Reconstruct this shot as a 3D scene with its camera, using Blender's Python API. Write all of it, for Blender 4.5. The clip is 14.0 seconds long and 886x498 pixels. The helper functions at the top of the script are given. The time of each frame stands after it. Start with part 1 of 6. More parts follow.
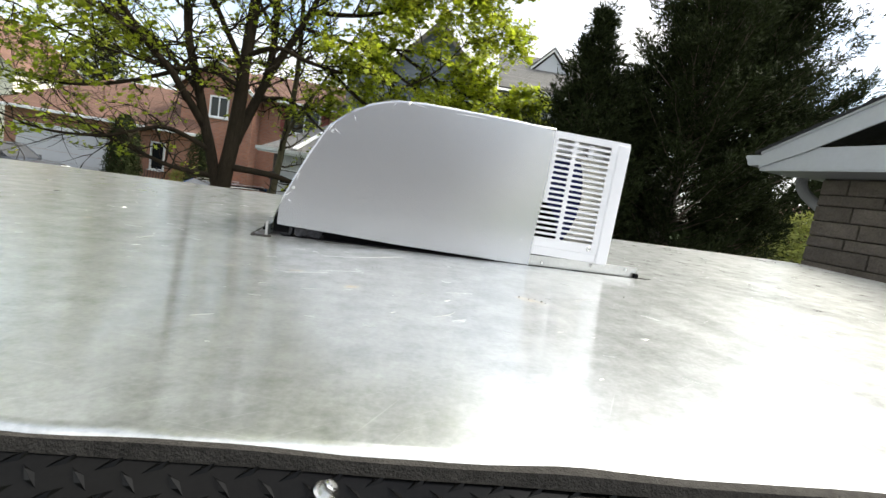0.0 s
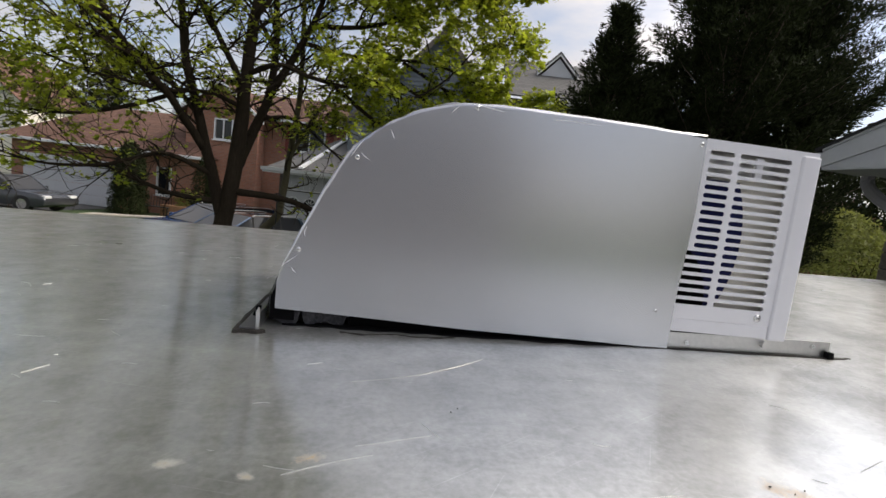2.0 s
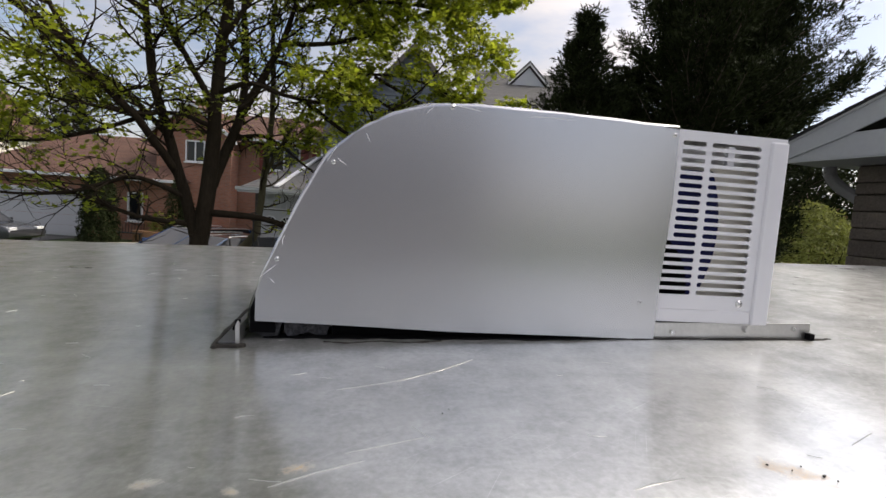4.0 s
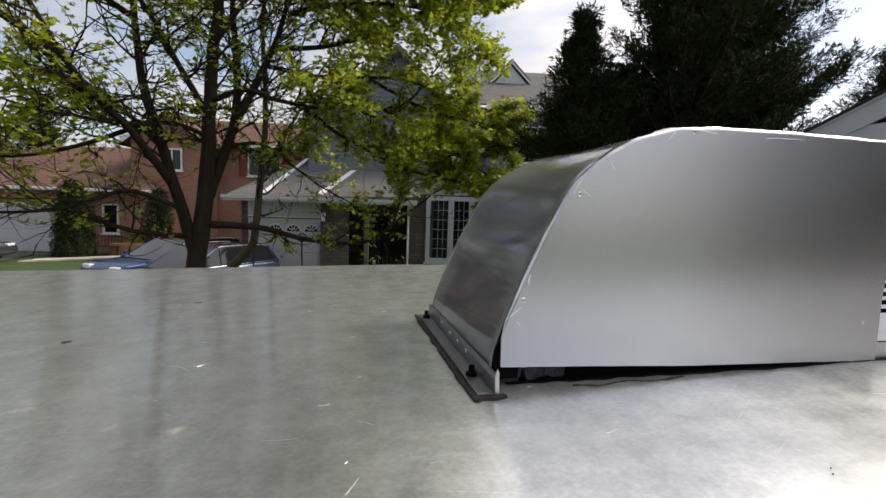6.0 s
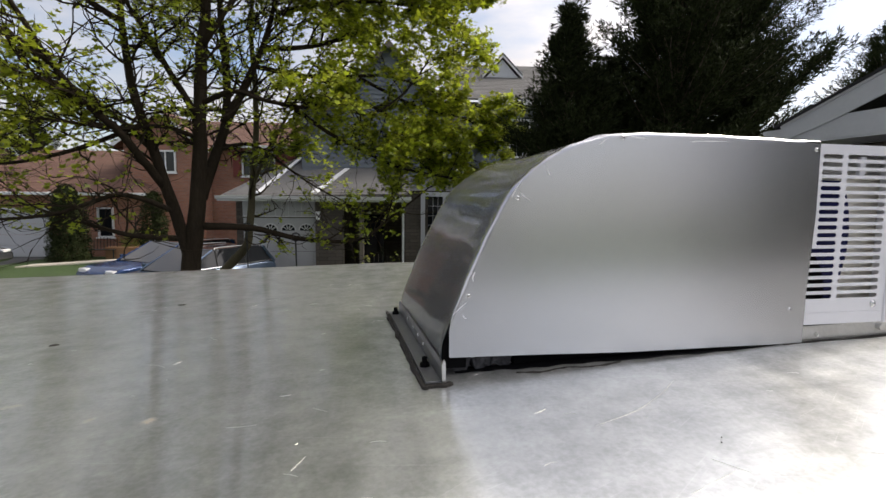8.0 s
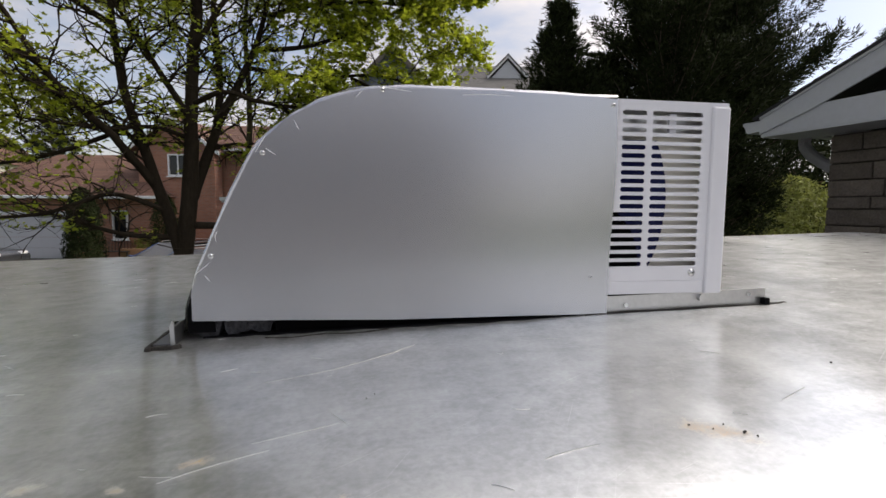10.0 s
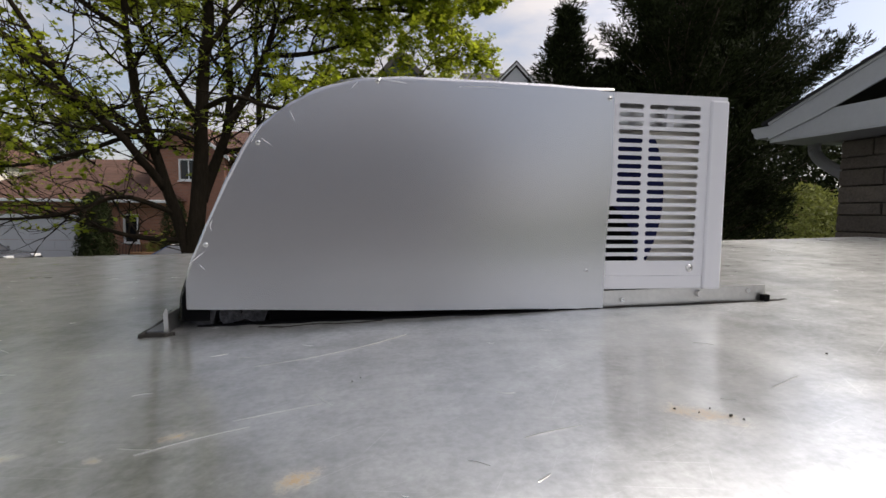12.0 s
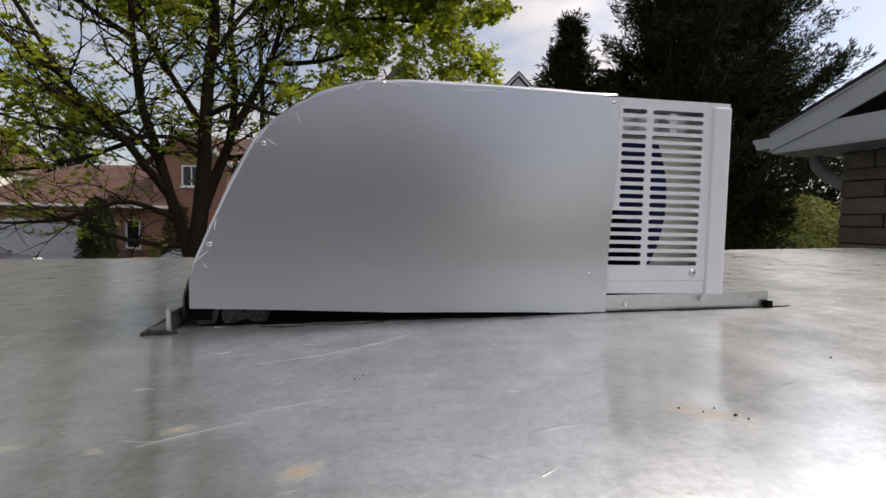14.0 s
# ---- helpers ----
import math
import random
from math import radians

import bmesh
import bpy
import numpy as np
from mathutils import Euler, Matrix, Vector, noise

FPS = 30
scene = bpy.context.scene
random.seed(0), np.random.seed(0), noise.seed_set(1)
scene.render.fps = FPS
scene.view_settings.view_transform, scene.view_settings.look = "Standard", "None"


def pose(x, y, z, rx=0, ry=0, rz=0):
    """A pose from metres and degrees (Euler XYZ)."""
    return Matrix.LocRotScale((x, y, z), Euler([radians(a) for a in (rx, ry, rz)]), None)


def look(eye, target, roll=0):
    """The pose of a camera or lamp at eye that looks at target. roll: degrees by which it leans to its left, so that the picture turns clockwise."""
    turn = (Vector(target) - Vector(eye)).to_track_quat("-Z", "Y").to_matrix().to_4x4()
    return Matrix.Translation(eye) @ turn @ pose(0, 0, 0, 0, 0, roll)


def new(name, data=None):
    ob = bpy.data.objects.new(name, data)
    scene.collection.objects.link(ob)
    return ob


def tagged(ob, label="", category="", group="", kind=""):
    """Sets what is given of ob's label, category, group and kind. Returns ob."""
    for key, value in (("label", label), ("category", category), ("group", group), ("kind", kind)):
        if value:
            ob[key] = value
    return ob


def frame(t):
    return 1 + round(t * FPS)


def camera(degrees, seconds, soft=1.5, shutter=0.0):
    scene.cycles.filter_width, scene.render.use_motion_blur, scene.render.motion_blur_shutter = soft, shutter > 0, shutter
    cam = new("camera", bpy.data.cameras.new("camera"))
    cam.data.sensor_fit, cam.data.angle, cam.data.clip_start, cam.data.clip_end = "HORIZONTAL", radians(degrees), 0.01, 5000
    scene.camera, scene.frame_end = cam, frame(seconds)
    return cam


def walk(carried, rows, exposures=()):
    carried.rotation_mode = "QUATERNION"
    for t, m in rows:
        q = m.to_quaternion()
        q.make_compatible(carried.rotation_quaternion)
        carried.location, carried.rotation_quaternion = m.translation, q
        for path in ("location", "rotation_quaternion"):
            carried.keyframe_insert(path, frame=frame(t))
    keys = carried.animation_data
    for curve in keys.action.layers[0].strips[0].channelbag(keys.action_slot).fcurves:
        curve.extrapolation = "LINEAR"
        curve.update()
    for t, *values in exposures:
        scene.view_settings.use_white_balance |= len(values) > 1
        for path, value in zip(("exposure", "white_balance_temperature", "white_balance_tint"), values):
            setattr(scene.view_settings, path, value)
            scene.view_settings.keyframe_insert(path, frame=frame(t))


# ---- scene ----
cam = camera(86.8, 14.0)
METRES, EYE, TILT, LEAN, TURN = 1.81, 0.19, 0.0, 0.0, 0.0
ROWS = [
    (0.0, 0.0, 0.0, 0.0, 1.27, -7.69, -9.43),
    (0.5, -0.0283, 0.0823, 0.0095, 1.93, -7.63, -8.81),
    (1.0, -0.0499, 0.1788, 0.007, 2.12, -7.37, -8.02),
    (1.5, -0.0804, 0.2506, 0.0085, 2.15, -6.95, -7.36),
    (2.0, -0.0945, 0.2773, 0.0271, 2.01, -6.5, -6.76),
    (2.5, -0.1049, 0.2797, 0.0312, 1.69, -6.13, -6.27),
    (3.0, -0.1011, 0.2798, 0.0261, 1.29, -5.82, -5.88),
    (3.5, -0.0945, 0.283, 0.0171, 0.82, -5.58, -5.44),
    (4.0, -0.0947, 0.282, 0.0169, -0.61, -4.85, -3.97),
    (6.5, -0.3661, 0.3264, 0.0395, -3.71, -4.9, -1.6),
    (7.0, -0.3646, 0.3271, 0.0397, -4.02, -5.04, -1.18),
    (7.5, -0.3478, 0.3157, 0.0457, -3.9, -5.23, -0.78),
    (8.0, -0.2956, 0.2805, 0.0468, -3.79, -5.43, -0.47),
    (8.2, -0.2696, 0.2652, 0.0440, -3.74, -5.46, -0.50),
    (10.5, -0.0264, 0.2944, -0.0014, -1.33, -4.84, -0.28),
    (11.0, -0.0285, 0.2952, -0.005, -1.08, -4.67, -0.42),
    (11.5, -0.0344, 0.2913, -0.0098, -0.99, -4.5, -0.57),
    (12.0, -0.0315, 0.2885, -0.0096, -0.85, -4.25, -0.66),
    (12.5, -0.0318, 0.2867, -0.0101, -0.69, -3.93, -0.78),
    (13.0, -0.0324, 0.2867, -0.0126, -0.6, -3.63, -0.89),
    (13.5, -0.0331, 0.2871, -0.0146, -0.57, -3.36, -1.06),
    (14.0, -0.0334, 0.2873, -0.0162, -0.69, -3.17, -1.24),
]
walk(cam, [(t, pose(0, 0, EYE, TILT, LEAN, TURN) @ pose(METRES * x, METRES * y, METRES * z, 90 + pitch, roll, yaw)) for t, x, y, z, yaw, pitch, roll in ROWS],
     exposures=[(t, e, 6900, tint) for t, e, tint in ((0.0, 1.22, 6), (0.3, 0.87, 6), (0.8, 0.47, 8), (1.4, 0.17, 11), (4.2, 0.19, 14), (6.3, 0.31, 12), (8.2, 0.35, 13), (10.3, 0.12, 14), (14.0, 0.03, 14))])

# ---- world, sun ----
SUN_AZ, SUN_EL = 74.0, 46.0          # degrees right of ahead (+y), above the horizon
world = bpy.data.worlds.new("world")
scene.world = world
world.use_nodes = True
wn, wl = world.node_tree.nodes, world.node_tree.links
wn.clear()
sky = wn.new("ShaderNodeTexSky")
sky.sky_type, sky.sun_disc = "NISHITA", False
sky.sun_elevation, sky.sun_rotation = radians(SUN_EL), radians(SUN_AZ)
sky.dust_density = 2.0
coord = wn.new("ShaderNodeTexCoord")
wmap = wn.new("ShaderNodeMapping")
wmap.inputs["Scale"].default_value = (1.0, 1.0, 3.0)
cloud = wn.new("ShaderNodeTexNoise")
cloud.inputs["Scale"].default_value, cloud.inputs["Detail"].default_value, cloud.inputs["Roughness"].default_value = 2.2, 6.0, 0.55
ramp = wn.new("ShaderNodeValToRGB")
ramp.color_ramp.elements[0].position, ramp.color_ramp.elements[1].position = 0.36, 0.60
mixc = wn.new("ShaderNodeMix")
mixc.data_type = "RGBA"

bg = wn.new("ShaderNodeBackground")
bg.inputs["Strength"].default_value = 0.145
wout = wn.new("ShaderNodeOutputWorld")
wl.new(coord.outputs["Generated"], wmap.inputs["Vector"])
wl.new(wmap.outputs["Vector"], cloud.inputs["Vector"])
wl.new(cloud.outputs["Fac"], ramp.inputs["Fac"])
wl.new(ramp.outputs["Color"], mixc.inputs["Factor"])
wl.new(sky.outputs["Color"], mixc.inputs["A"])
# the veiled sun brightens the cloud round it
norm = wn.new("ShaderNodeVectorMath")
norm.operation = "NORMALIZE"
wl.new(coord.outputs["Generated"], norm.inputs[0])
dot = wn.new("ShaderNodeVectorMath")
dot.operation = "DOT_PRODUCT"
dot.inputs[1].default_value = (math.sin(radians(SUN_AZ)) * math.cos(radians(SUN_EL)), math.cos(radians(SUN_AZ)) * math.cos(radians(SUN_EL)), math.sin(radians(SUN_EL)))
wl.new(norm.outputs["Vector"], dot.inputs[0])
pw = wn.new("ShaderNodeMath")
pw.operation, pw.use_clamp = "POWER", False
pw.inputs[1].default_value = 5.0
clampd = wn.new("ShaderNodeMath")
clampd.operation = "MAXIMUM"
clampd.inputs[1].default_value = 0.0
wl.new(dot.outputs["Value"], clampd.inputs[0])
wl.new(clampd.outputs[0], pw.inputs[0])
glow = wn.new("ShaderNodeMath")
glow.operation = "MULTIPLY_ADD"
glow.inputs[1].default_value, glow.inputs[2].default_value = 5.0, 0.90
wl.new(pw.outputs[0], glow.inputs[0])
white = wn.new("ShaderNodeVectorMath")
white.operation = "SCALE"
white.inputs[0].default_value = (4.75, 4.75, 4.95)
wl.new(glow.outputs[0], white.inputs["Scale"])
wl.new(white.outputs["Vector"], mixc.inputs["B"])
wl.new(mixc.outputs["Result"], bg.inputs["Color"])
wl.new(bg.outputs["Background"], wout.inputs["Surface"])

sun = new("sun", bpy.data.lights.new("sun", "SUN"))
sun.data.energy, sun.data.angle, sun.data.color = 2.2, radians(16.0), (1.0, 0.95, 0.86)
saz, sel = radians(SUN_AZ), radians(SUN_EL)
sun.matrix_world = look((60 * math.sin(saz) * math.cos(sel), 60 * math.cos(saz) * math.cos(sel), 60 * math.sin(sel)), (0, 0, 0))


# ---- materials ----
def mat(name, color, rough=0.6, metal=0.0, var=0.15, scale=8.0, bump=0.0, bscale=60.0, stretch=(1, 1, 1), color2=None, rvar=0.0, rand=0.0, translucent=0.0, spec=0.5, sway=0.0, sscale=2.0):
    """A procedural surface: base colour varied at two scales, optional relief, roughness drift and per-object or per-island change."""
    m = bpy.data.materials.new(name)
    m.use_nodes = True
    n, l = m.node_tree.nodes, m.node_tree.links
    b = n["Principled BSDF"]
    b.inputs["Roughness"].default_value, b.inputs["Metallic"].default_value = rough, metal
    b.inputs["Specular IOR Level"].default_value = spec
    tc = n.new("ShaderNodeTexCoord")
    mp = n.new("ShaderNodeMapping")
    mp.inputs["Scale"].default_value = stretch
    l.new(tc.outputs["Object"], mp.inputs["Vector"])
    big, fine = n.new("ShaderNodeTexNoise"), n.new("ShaderNodeTexNoise")
    big.inputs["Scale"].default_value, big.inputs["Detail"].default_value = scale, 4.0
    fine.inputs["Scale"].default_value, fine.inputs["Detail"].default_value = scale * 9, 3.0
    l.new(mp.outputs["Vector"], big.inputs["Vector"])
    l.new(mp.outputs["Vector"], fine.inputs["Vector"])
    add = n.new("ShaderNodeMath")
    add.operation = "ADD"
    l.new(big.outputs["Fac"], add.inputs[0])
    l.new(fine.outputs["Fac"], add.inputs[1])
    half = n.new("ShaderNodeMath")
    half.operation = "MULTIPLY_ADD"
    half.inputs[1].default_value, half.inputs[2].default_value = 0.9, -0.4
    l.new(add.outputs[0], half.inputs[0])
    mx = n.new("ShaderNodeMix")
    mx.data_type = "RGBA"
    lo = [max(0.0, c * (1 - var)) for c in color]
    hi = list(color2) if color2 else [min(1.0, c * (1 + var)) for c in color]
    mx.inputs["A"].default_value, mx.inputs["B"].default_value = (*lo, 1), (*hi, 1)
    l.new(half.outputs[0], mx.inputs["Factor"])
    last = mx.outputs["Result"]
    if rand:
        hs = n.new("ShaderNodeHueSaturation")
        src = n.new("ShaderNodeObjectInfo") if rand > 0 else n.new("ShaderNodeNewGeometry")
        out = src.outputs["Random"] if rand > 0 else src.outputs["Random Per Island"]
        mr = n.new("ShaderNodeMapRange")
        mr.inputs["To Min"].default_value, mr.inputs["To Max"].default_value = 1 - abs(rand), 1 + abs(rand)
        l.new(out, mr.inputs["Value"])
        l.new(mr.outputs["Result"], hs.inputs["Value"])
        l.new(last, hs.inputs["Color"])
        last = hs.outputs["Color"]
    l.new(last, b.inputs["Base Color"])
    if rvar:
        rr = n.new("ShaderNodeMapRange")
        rr.inputs["To Min"].default_value, rr.inputs["To Max"].default_value = max(0.02, rough - rvar), rough + rvar
        l.new(half.outputs[0], rr.inputs["Value"])
        l.new(rr.outputs["Result"], b.inputs["Roughness"])
    if bump:
        bn = n.new("ShaderNodeTexNoise")
        bn.inputs["Scale"].default_value, bn.inputs["Detail"].default_value = bscale, 0.0 if bscale < 5 else 4.0
        l.new(mp.outputs["Vector"], bn.inputs["Vector"])
        bp = n.new("ShaderNodeBump")
        bp.inputs["Strength"].default_value, bp.inputs["Distance"].default_value = 1.0, bump
        l.new(bn.outputs["Fac"], bp.inputs["Height"])
        l.new(bp.outputs["Normal"], b.inputs["Normal"])
    if sway:
        # slow, broad unevenness of a thin sheet, as a smooth tilt of its surface
        sn = n.new("ShaderNodeTexNoise")
        sn.inputs["Scale"].default_value, sn.inputs["Detail"].default_value = sscale, 1.0
        l.new(tc.outputs["Object"], sn.inputs["Vector"])
        off, sc, ge, ad, no = (n.new(k) for k in ("ShaderNodeVectorMath", "ShaderNodeVectorMath", "ShaderNodeNewGeometry", "ShaderNodeVectorMath", "ShaderNodeVectorMath"))
        off.operation, off.inputs[1].default_value = "SUBTRACT", (0.5, 0.5, 0.5)
        sc.operation, sc.inputs["Scale"].default_value = "SCALE", sway
        no.operation = "NORMALIZE"
        l.new(sn.outputs["Color"], off.inputs[0])
        l.new(off.outputs["Vector"], sc.inputs[0])
        l.new(ge.outputs["Normal"], ad.inputs[0])
        l.new(sc.outputs["Vector"], ad.inputs[1])
        l.new(ad.outputs["Vector"], no.inputs[0])
        l.new(no.outputs["Vector"], b.inputs["Normal"])
    if translucent:
        tr = n.new("ShaderNodeBsdfTranslucent")
        l.new(last, tr.inputs["Color"])
        ms = n.new("ShaderNodeMixShader")
        ms.inputs["Fac"].default_value = translucent
        l.new(b.outputs["BSDF"], ms.inputs[1])
        l.new(tr.outputs["BSDF"], ms.inputs[2])
        l.new(ms.outputs["Shader"], n["Material Output"].inputs["Surface"])
    return m


def roof_mat():
    """Weathered bright sheet: spangle speckle, cloudy patina, streaks of tone across the width and fine scratches."""
    m = bpy.data.materials.new("weathered_galvanised_sheet")
    m.use_nodes = True
    n, l = m.node_tree.nodes, m.node_tree.links
    b = n["Principled BSDF"]
    tc = n.new("ShaderNodeTexCoord")

    def noise_at(scale, detail, stretch=(1, 1, 1), rot=0.0, rough=0.6):
        mp = n.new("ShaderNodeMapping")
        mp.inputs["Scale"].default_value = stretch
        mp.inputs["Rotation"].default_value = (0, 0, radians(rot))
        l.new(tc.outputs["Object"], mp.inputs["Vector"])
        t = n.new("ShaderNodeTexNoise")
        t.inputs["Scale"].default_value, t.inputs["Detail"].default_value, t.inputs["Roughness"].default_value = scale, detail, rough
        l.new(mp.outputs["Vector"], t.inputs["Vector"])
        return t.outputs["Fac"]

    def math2(op, a, c, clamp=False):
        k = n.new("ShaderNodeMath")
        k.operation, k.use_clamp = op, clamp
        for i, v in enumerate((a, c)):
            if isinstance(v, (int, float)):
                k.inputs[i].default_value = v
            else:
                l.new(v, k.inputs[i])
        return k.outputs[0]

    def remap(v, a, c, lo, hi):
        k = n.new("ShaderNodeMapRange")
        for key, x in (("From Min", a), ("From Max", c), ("To Min", lo), ("To Max", hi)):
            k.inputs[key].default_value = x
        l.new(v, k.inputs["Value"])
        return k.outputs["Result"]
    patina = noise_at(3.2, 4.0, (1.0, 0.6, 1.0), rough=0.55)
    speck = noise_at(120.0, 3.0)
    streak = noise_at(2.2, 4.0, (5.0, 0.45, 1.0), rot=4)
    dust = noise_at(16.0, 5.0, rough=0.7)
    def lines(rot, scale, stretch, lo, hi, seed):
        turn, squeeze = n.new("ShaderNodeMapping"), n.new("ShaderNodeMapping")
        turn.inputs["Rotation"].default_value = (0, 0, radians(rot))
        turn.inputs["Location"].default_value = (seed, seed * 0.7, 0)
        squeeze.inputs["Scale"].default_value = (1.0, stretch, 1.0)
        l.new(tc.outputs["Object"], turn.inputs["Vector"])
        l.new(turn.outputs["Vector"], squeeze.inputs["Vector"])
        t = n.new("ShaderNodeTexNoise")
        t.inputs["Scale"].default_value, t.inputs["Detail"].default_value = scale, 1.5
        l.new(squeeze.outputs["Vector"], t.inputs["Vector"])
        return remap(t.outputs["Fac"], lo, hi, 0.0, 1.0)
    scratch = math2("MAXIMUM", math2("MAXIMUM", lines(-33, 6.0, 60.0, 0.68, 0.78, 1.3), lines(12, 5.0, 70.0, 0.68, 0.78, 4.1)), math2("MAXIMUM", lines(-60, 7.0, 55.0, 0.69, 0.79, 7.7), lines(-20, 11.0, 45.0, 0.69, 0.78, 2.9)))
    mill = noise_at(26.0, 4.0, (0.10, 1.0, 1.0), rot=3, rough=0.6)
    rub = lines(-28, 3.2, 4.5, 0.55, 0.80, 5.5)
    val = math2("ADD", math2("ADD", remap(patina, 0.3, 0.7, -0.035, 0.035), remap(speck, 0.3, 0.7, -0.085, 0.085)), math2("ADD", remap(streak, 0.3, 0.7, -0.05, 0.05), remap(dust, 0.35, 0.7, -0.03, 0.05)))
    val = math2("ADD", math2("ADD", val, ROOF_TONE), math2("ADD", math2("MULTIPLY", scratch, 0.17), math2("ADD", remap(mill, 0.3, 0.7, -0.045, 0.045), math2("MULTIPLY", rub, 0.10))), True)
    rgb = n.new("ShaderNodeCombineColor")
    l.new(math2("MULTIPLY", val, 0.985), rgb.inputs["Red"])
    l.new(math2("MULTIPLY", val, 1.005), rgb.inputs["Green"])
    l.new(math2("MULTIPLY", val, 0.985), rgb.inputs["Blue"])
    # dried mud and worn spots, each an uneven blot with its own place and size
    colour, blots = rgb.outputs["Color"], None
    blot_noise = noise_at(75.0, 6.0, rough=0.85)
    for bu, bv, ru, rv, turn, tint in ROOF_BLOTS:
        mp = n.new("ShaderNodeMapping")
        mp.vector_type = "TEXTURE"
        mp.inputs["Location"].default_value = (bu, bv, 0)
        mp.inputs["Rotation"].default_value = (0, 0, radians(turn))
        mp.inputs["Scale"].default_value = (ru, rv, 1.0)
        l.new(tc.outputs["Object"], mp.inputs["Vector"])
        ln = n.new("ShaderNodeVectorMath")
        ln.operation = "LENGTH"
        l.new(mp.outputs["Vector"], ln.inputs[0])
        one = remap(math2("ADD", ln.outputs["Value"], math2("MULTIPLY", blot_noise, 3.4)), 1.75, 2.5, 0.9, 0.0)
        blots = one if blots is None else math2("MAXIMUM", blots, one)
        mud = n.new("ShaderNodeMix")
        mud.data_type = "RGBA"
        mud.inputs["B"].default_value = (*tint, 1)
        l.new(one, mud.inputs["Factor"])
        l.new(colour, mud.inputs["A"])
        colour = mud.outputs["Result"]
    l.new(colour, b.inputs["Base Color"])
    l.new(remap(blots, 0.0, 1.0, 0.88, 0.0), b.inputs["Metallic"])
    rough = math2("ADD", math2("ADD", remap(patina, 0.3, 0.7, 0.135, 0.165), remap(mill, 0.3, 0.7, -0.015, 0.02)), math2("ADD", remap(streak, 0.3, 0.7, -0.02, 0.03), math2("MULTIPLY", scratch, 0.03)))
    l.new(rough, b.inputs["Roughness"])
    bp = n.new("ShaderNodeBump")
    bp.inputs["Distance"].default_value = 0.0012
    l.new(math2("ADD", noise_at(2.6, 2.0, (1.6, 0.6, 1)), math2("MULTIPLY", speck, 0.006)), bp.inputs["Height"])
    l.new(bp.outputs["Normal"], b.inputs["Normal"])
    tg = n.new("ShaderNodeTangent")
    tg.direction_type, tg.uv_map = "UV_MAP", "rolling"
    l.new(tg.outputs["Tangent"], b.inputs["Tangent"])
    b.inputs["Anisotropic"].default_value = 0.93
    # oxide bloom scatters wide over the brighter metal
    w = n.new("ShaderNodeBsdfPrincipled")
    w.inputs["Metallic"].default_value, w.inputs["Roughness"].default_value = 0.95, 0.42
    l.new(colour, w.inputs["Base Color"])
    ms = n.new("ShaderNodeMixShader")
    l.new(remap(dust, 0.3, 0.7, 0.22, 0.36), ms.inputs["Fac"])
    l.new(b.outputs["BSDF"], ms.inputs[1])
    l.new(w.outputs["BSDF"], ms.inputs[2])
    l.new(ms.outputs["Shader"], n["Material Output"].inputs["Surface"])
    return m


ROOF_TONE = 0.72
OCHRE, PALE, GREYISH = (0.44, 0.32, 0.18), (0.45, 0.36, 0.26), (0.38, 0.35, 0.28)
ROOF_BLOTS = ((0.303, 0.914, 0.045, 0.022, -35, PALE), (-0.17, 0.951, 0.020, 0.011, 30, OCHRE), (-0.052, 0.864, 0.026, 0.014, 35, OCHRE), (-0.295, 0.935, 0.018, 0.009, 15, GREYISH), (-0.221, 0.918, 0.012, 0.009, 0, GREYISH), (-0.762, 1.279, 0.016, 0.012, 60, PALE), (-0.992, 1.376, 0.030, 0.009, 20, GREYISH), (-0.85, 1.3, 0.014, 0.008, 35, GREYISH))
M_ROOF = roof_mat()
M_SHEET = mat("brushed_aluminium", (0.62, 0.62, 0.635), 0.27, 1.0, var=0.012, scale=0.7, sway=0.11, sscale=2.3)
M_COVER = mat("aluminium_cover_sheet", (0.56, 0.57, 0.57), 0.085, 0.72, var=0.05, scale=3.0, rvar=0.03, sway=0.035, sscale=7.0)
M_ALU = mat("mill_aluminium_angle", (0.66, 0.65, 0.63), 0.36, 1.0, var=0.15, scale=14.0, rvar=0.08)
# bracket aluminium with the dark surroundings it mirrors put into its base colour
M_BRACKET = mat("reflection_darkened_angle", (0.30, 0.30, 0.31), 0.34, 0.9, var=0.25, scale=14.0, rvar=0.08)
M_CASE = mat("white_painted_steel", (0.74, 0.74, 0.77), 0.38, 0.0, var=0.02, scale=6.0)
M_SCREW = mat("zinc_screw", (0.70, 0.70, 0.68), 0.22, 1.0, var=0.1, scale=200.0)
M_BLACK = mat("black_diamond_plate", (0.005, 0.005, 0.005), 0.20, 0.0, var=0.4, scale=30.0, rvar=0.08, spec=0.10)
M_SEAL = mat("dark_roof_sealant", (0.024, 0.022, 0.020), 0.85, 0.0, var=0.6, scale=90.0, color2=(0.060, 0.056, 0.050), bump=0.002, bscale=400.0, spec=0.15)
M_FOAM = mat("grey_foam", (0.03, 0.03, 0.032), 0.95, 0.0, var=0.98, scale=130.0, color2=(0.13, 0.13, 0.14), bump=0.004, bscale=260.0, spec=0.1)
# near-black for dark nuts, and for gaps whose shade is put into colour
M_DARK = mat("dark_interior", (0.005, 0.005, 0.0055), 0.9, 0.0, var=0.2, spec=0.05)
M_BLUE = mat("navy_fan_plastic", (0.007, 0.011, 0.080), 0.4, 0.0, var=0.1, spec=0.25)
M_BEIGE = mat("beige_foam_shroud", (0.84, 0.80, 0.70), 0.8, 0.0, var=0.06, scale=30.0)
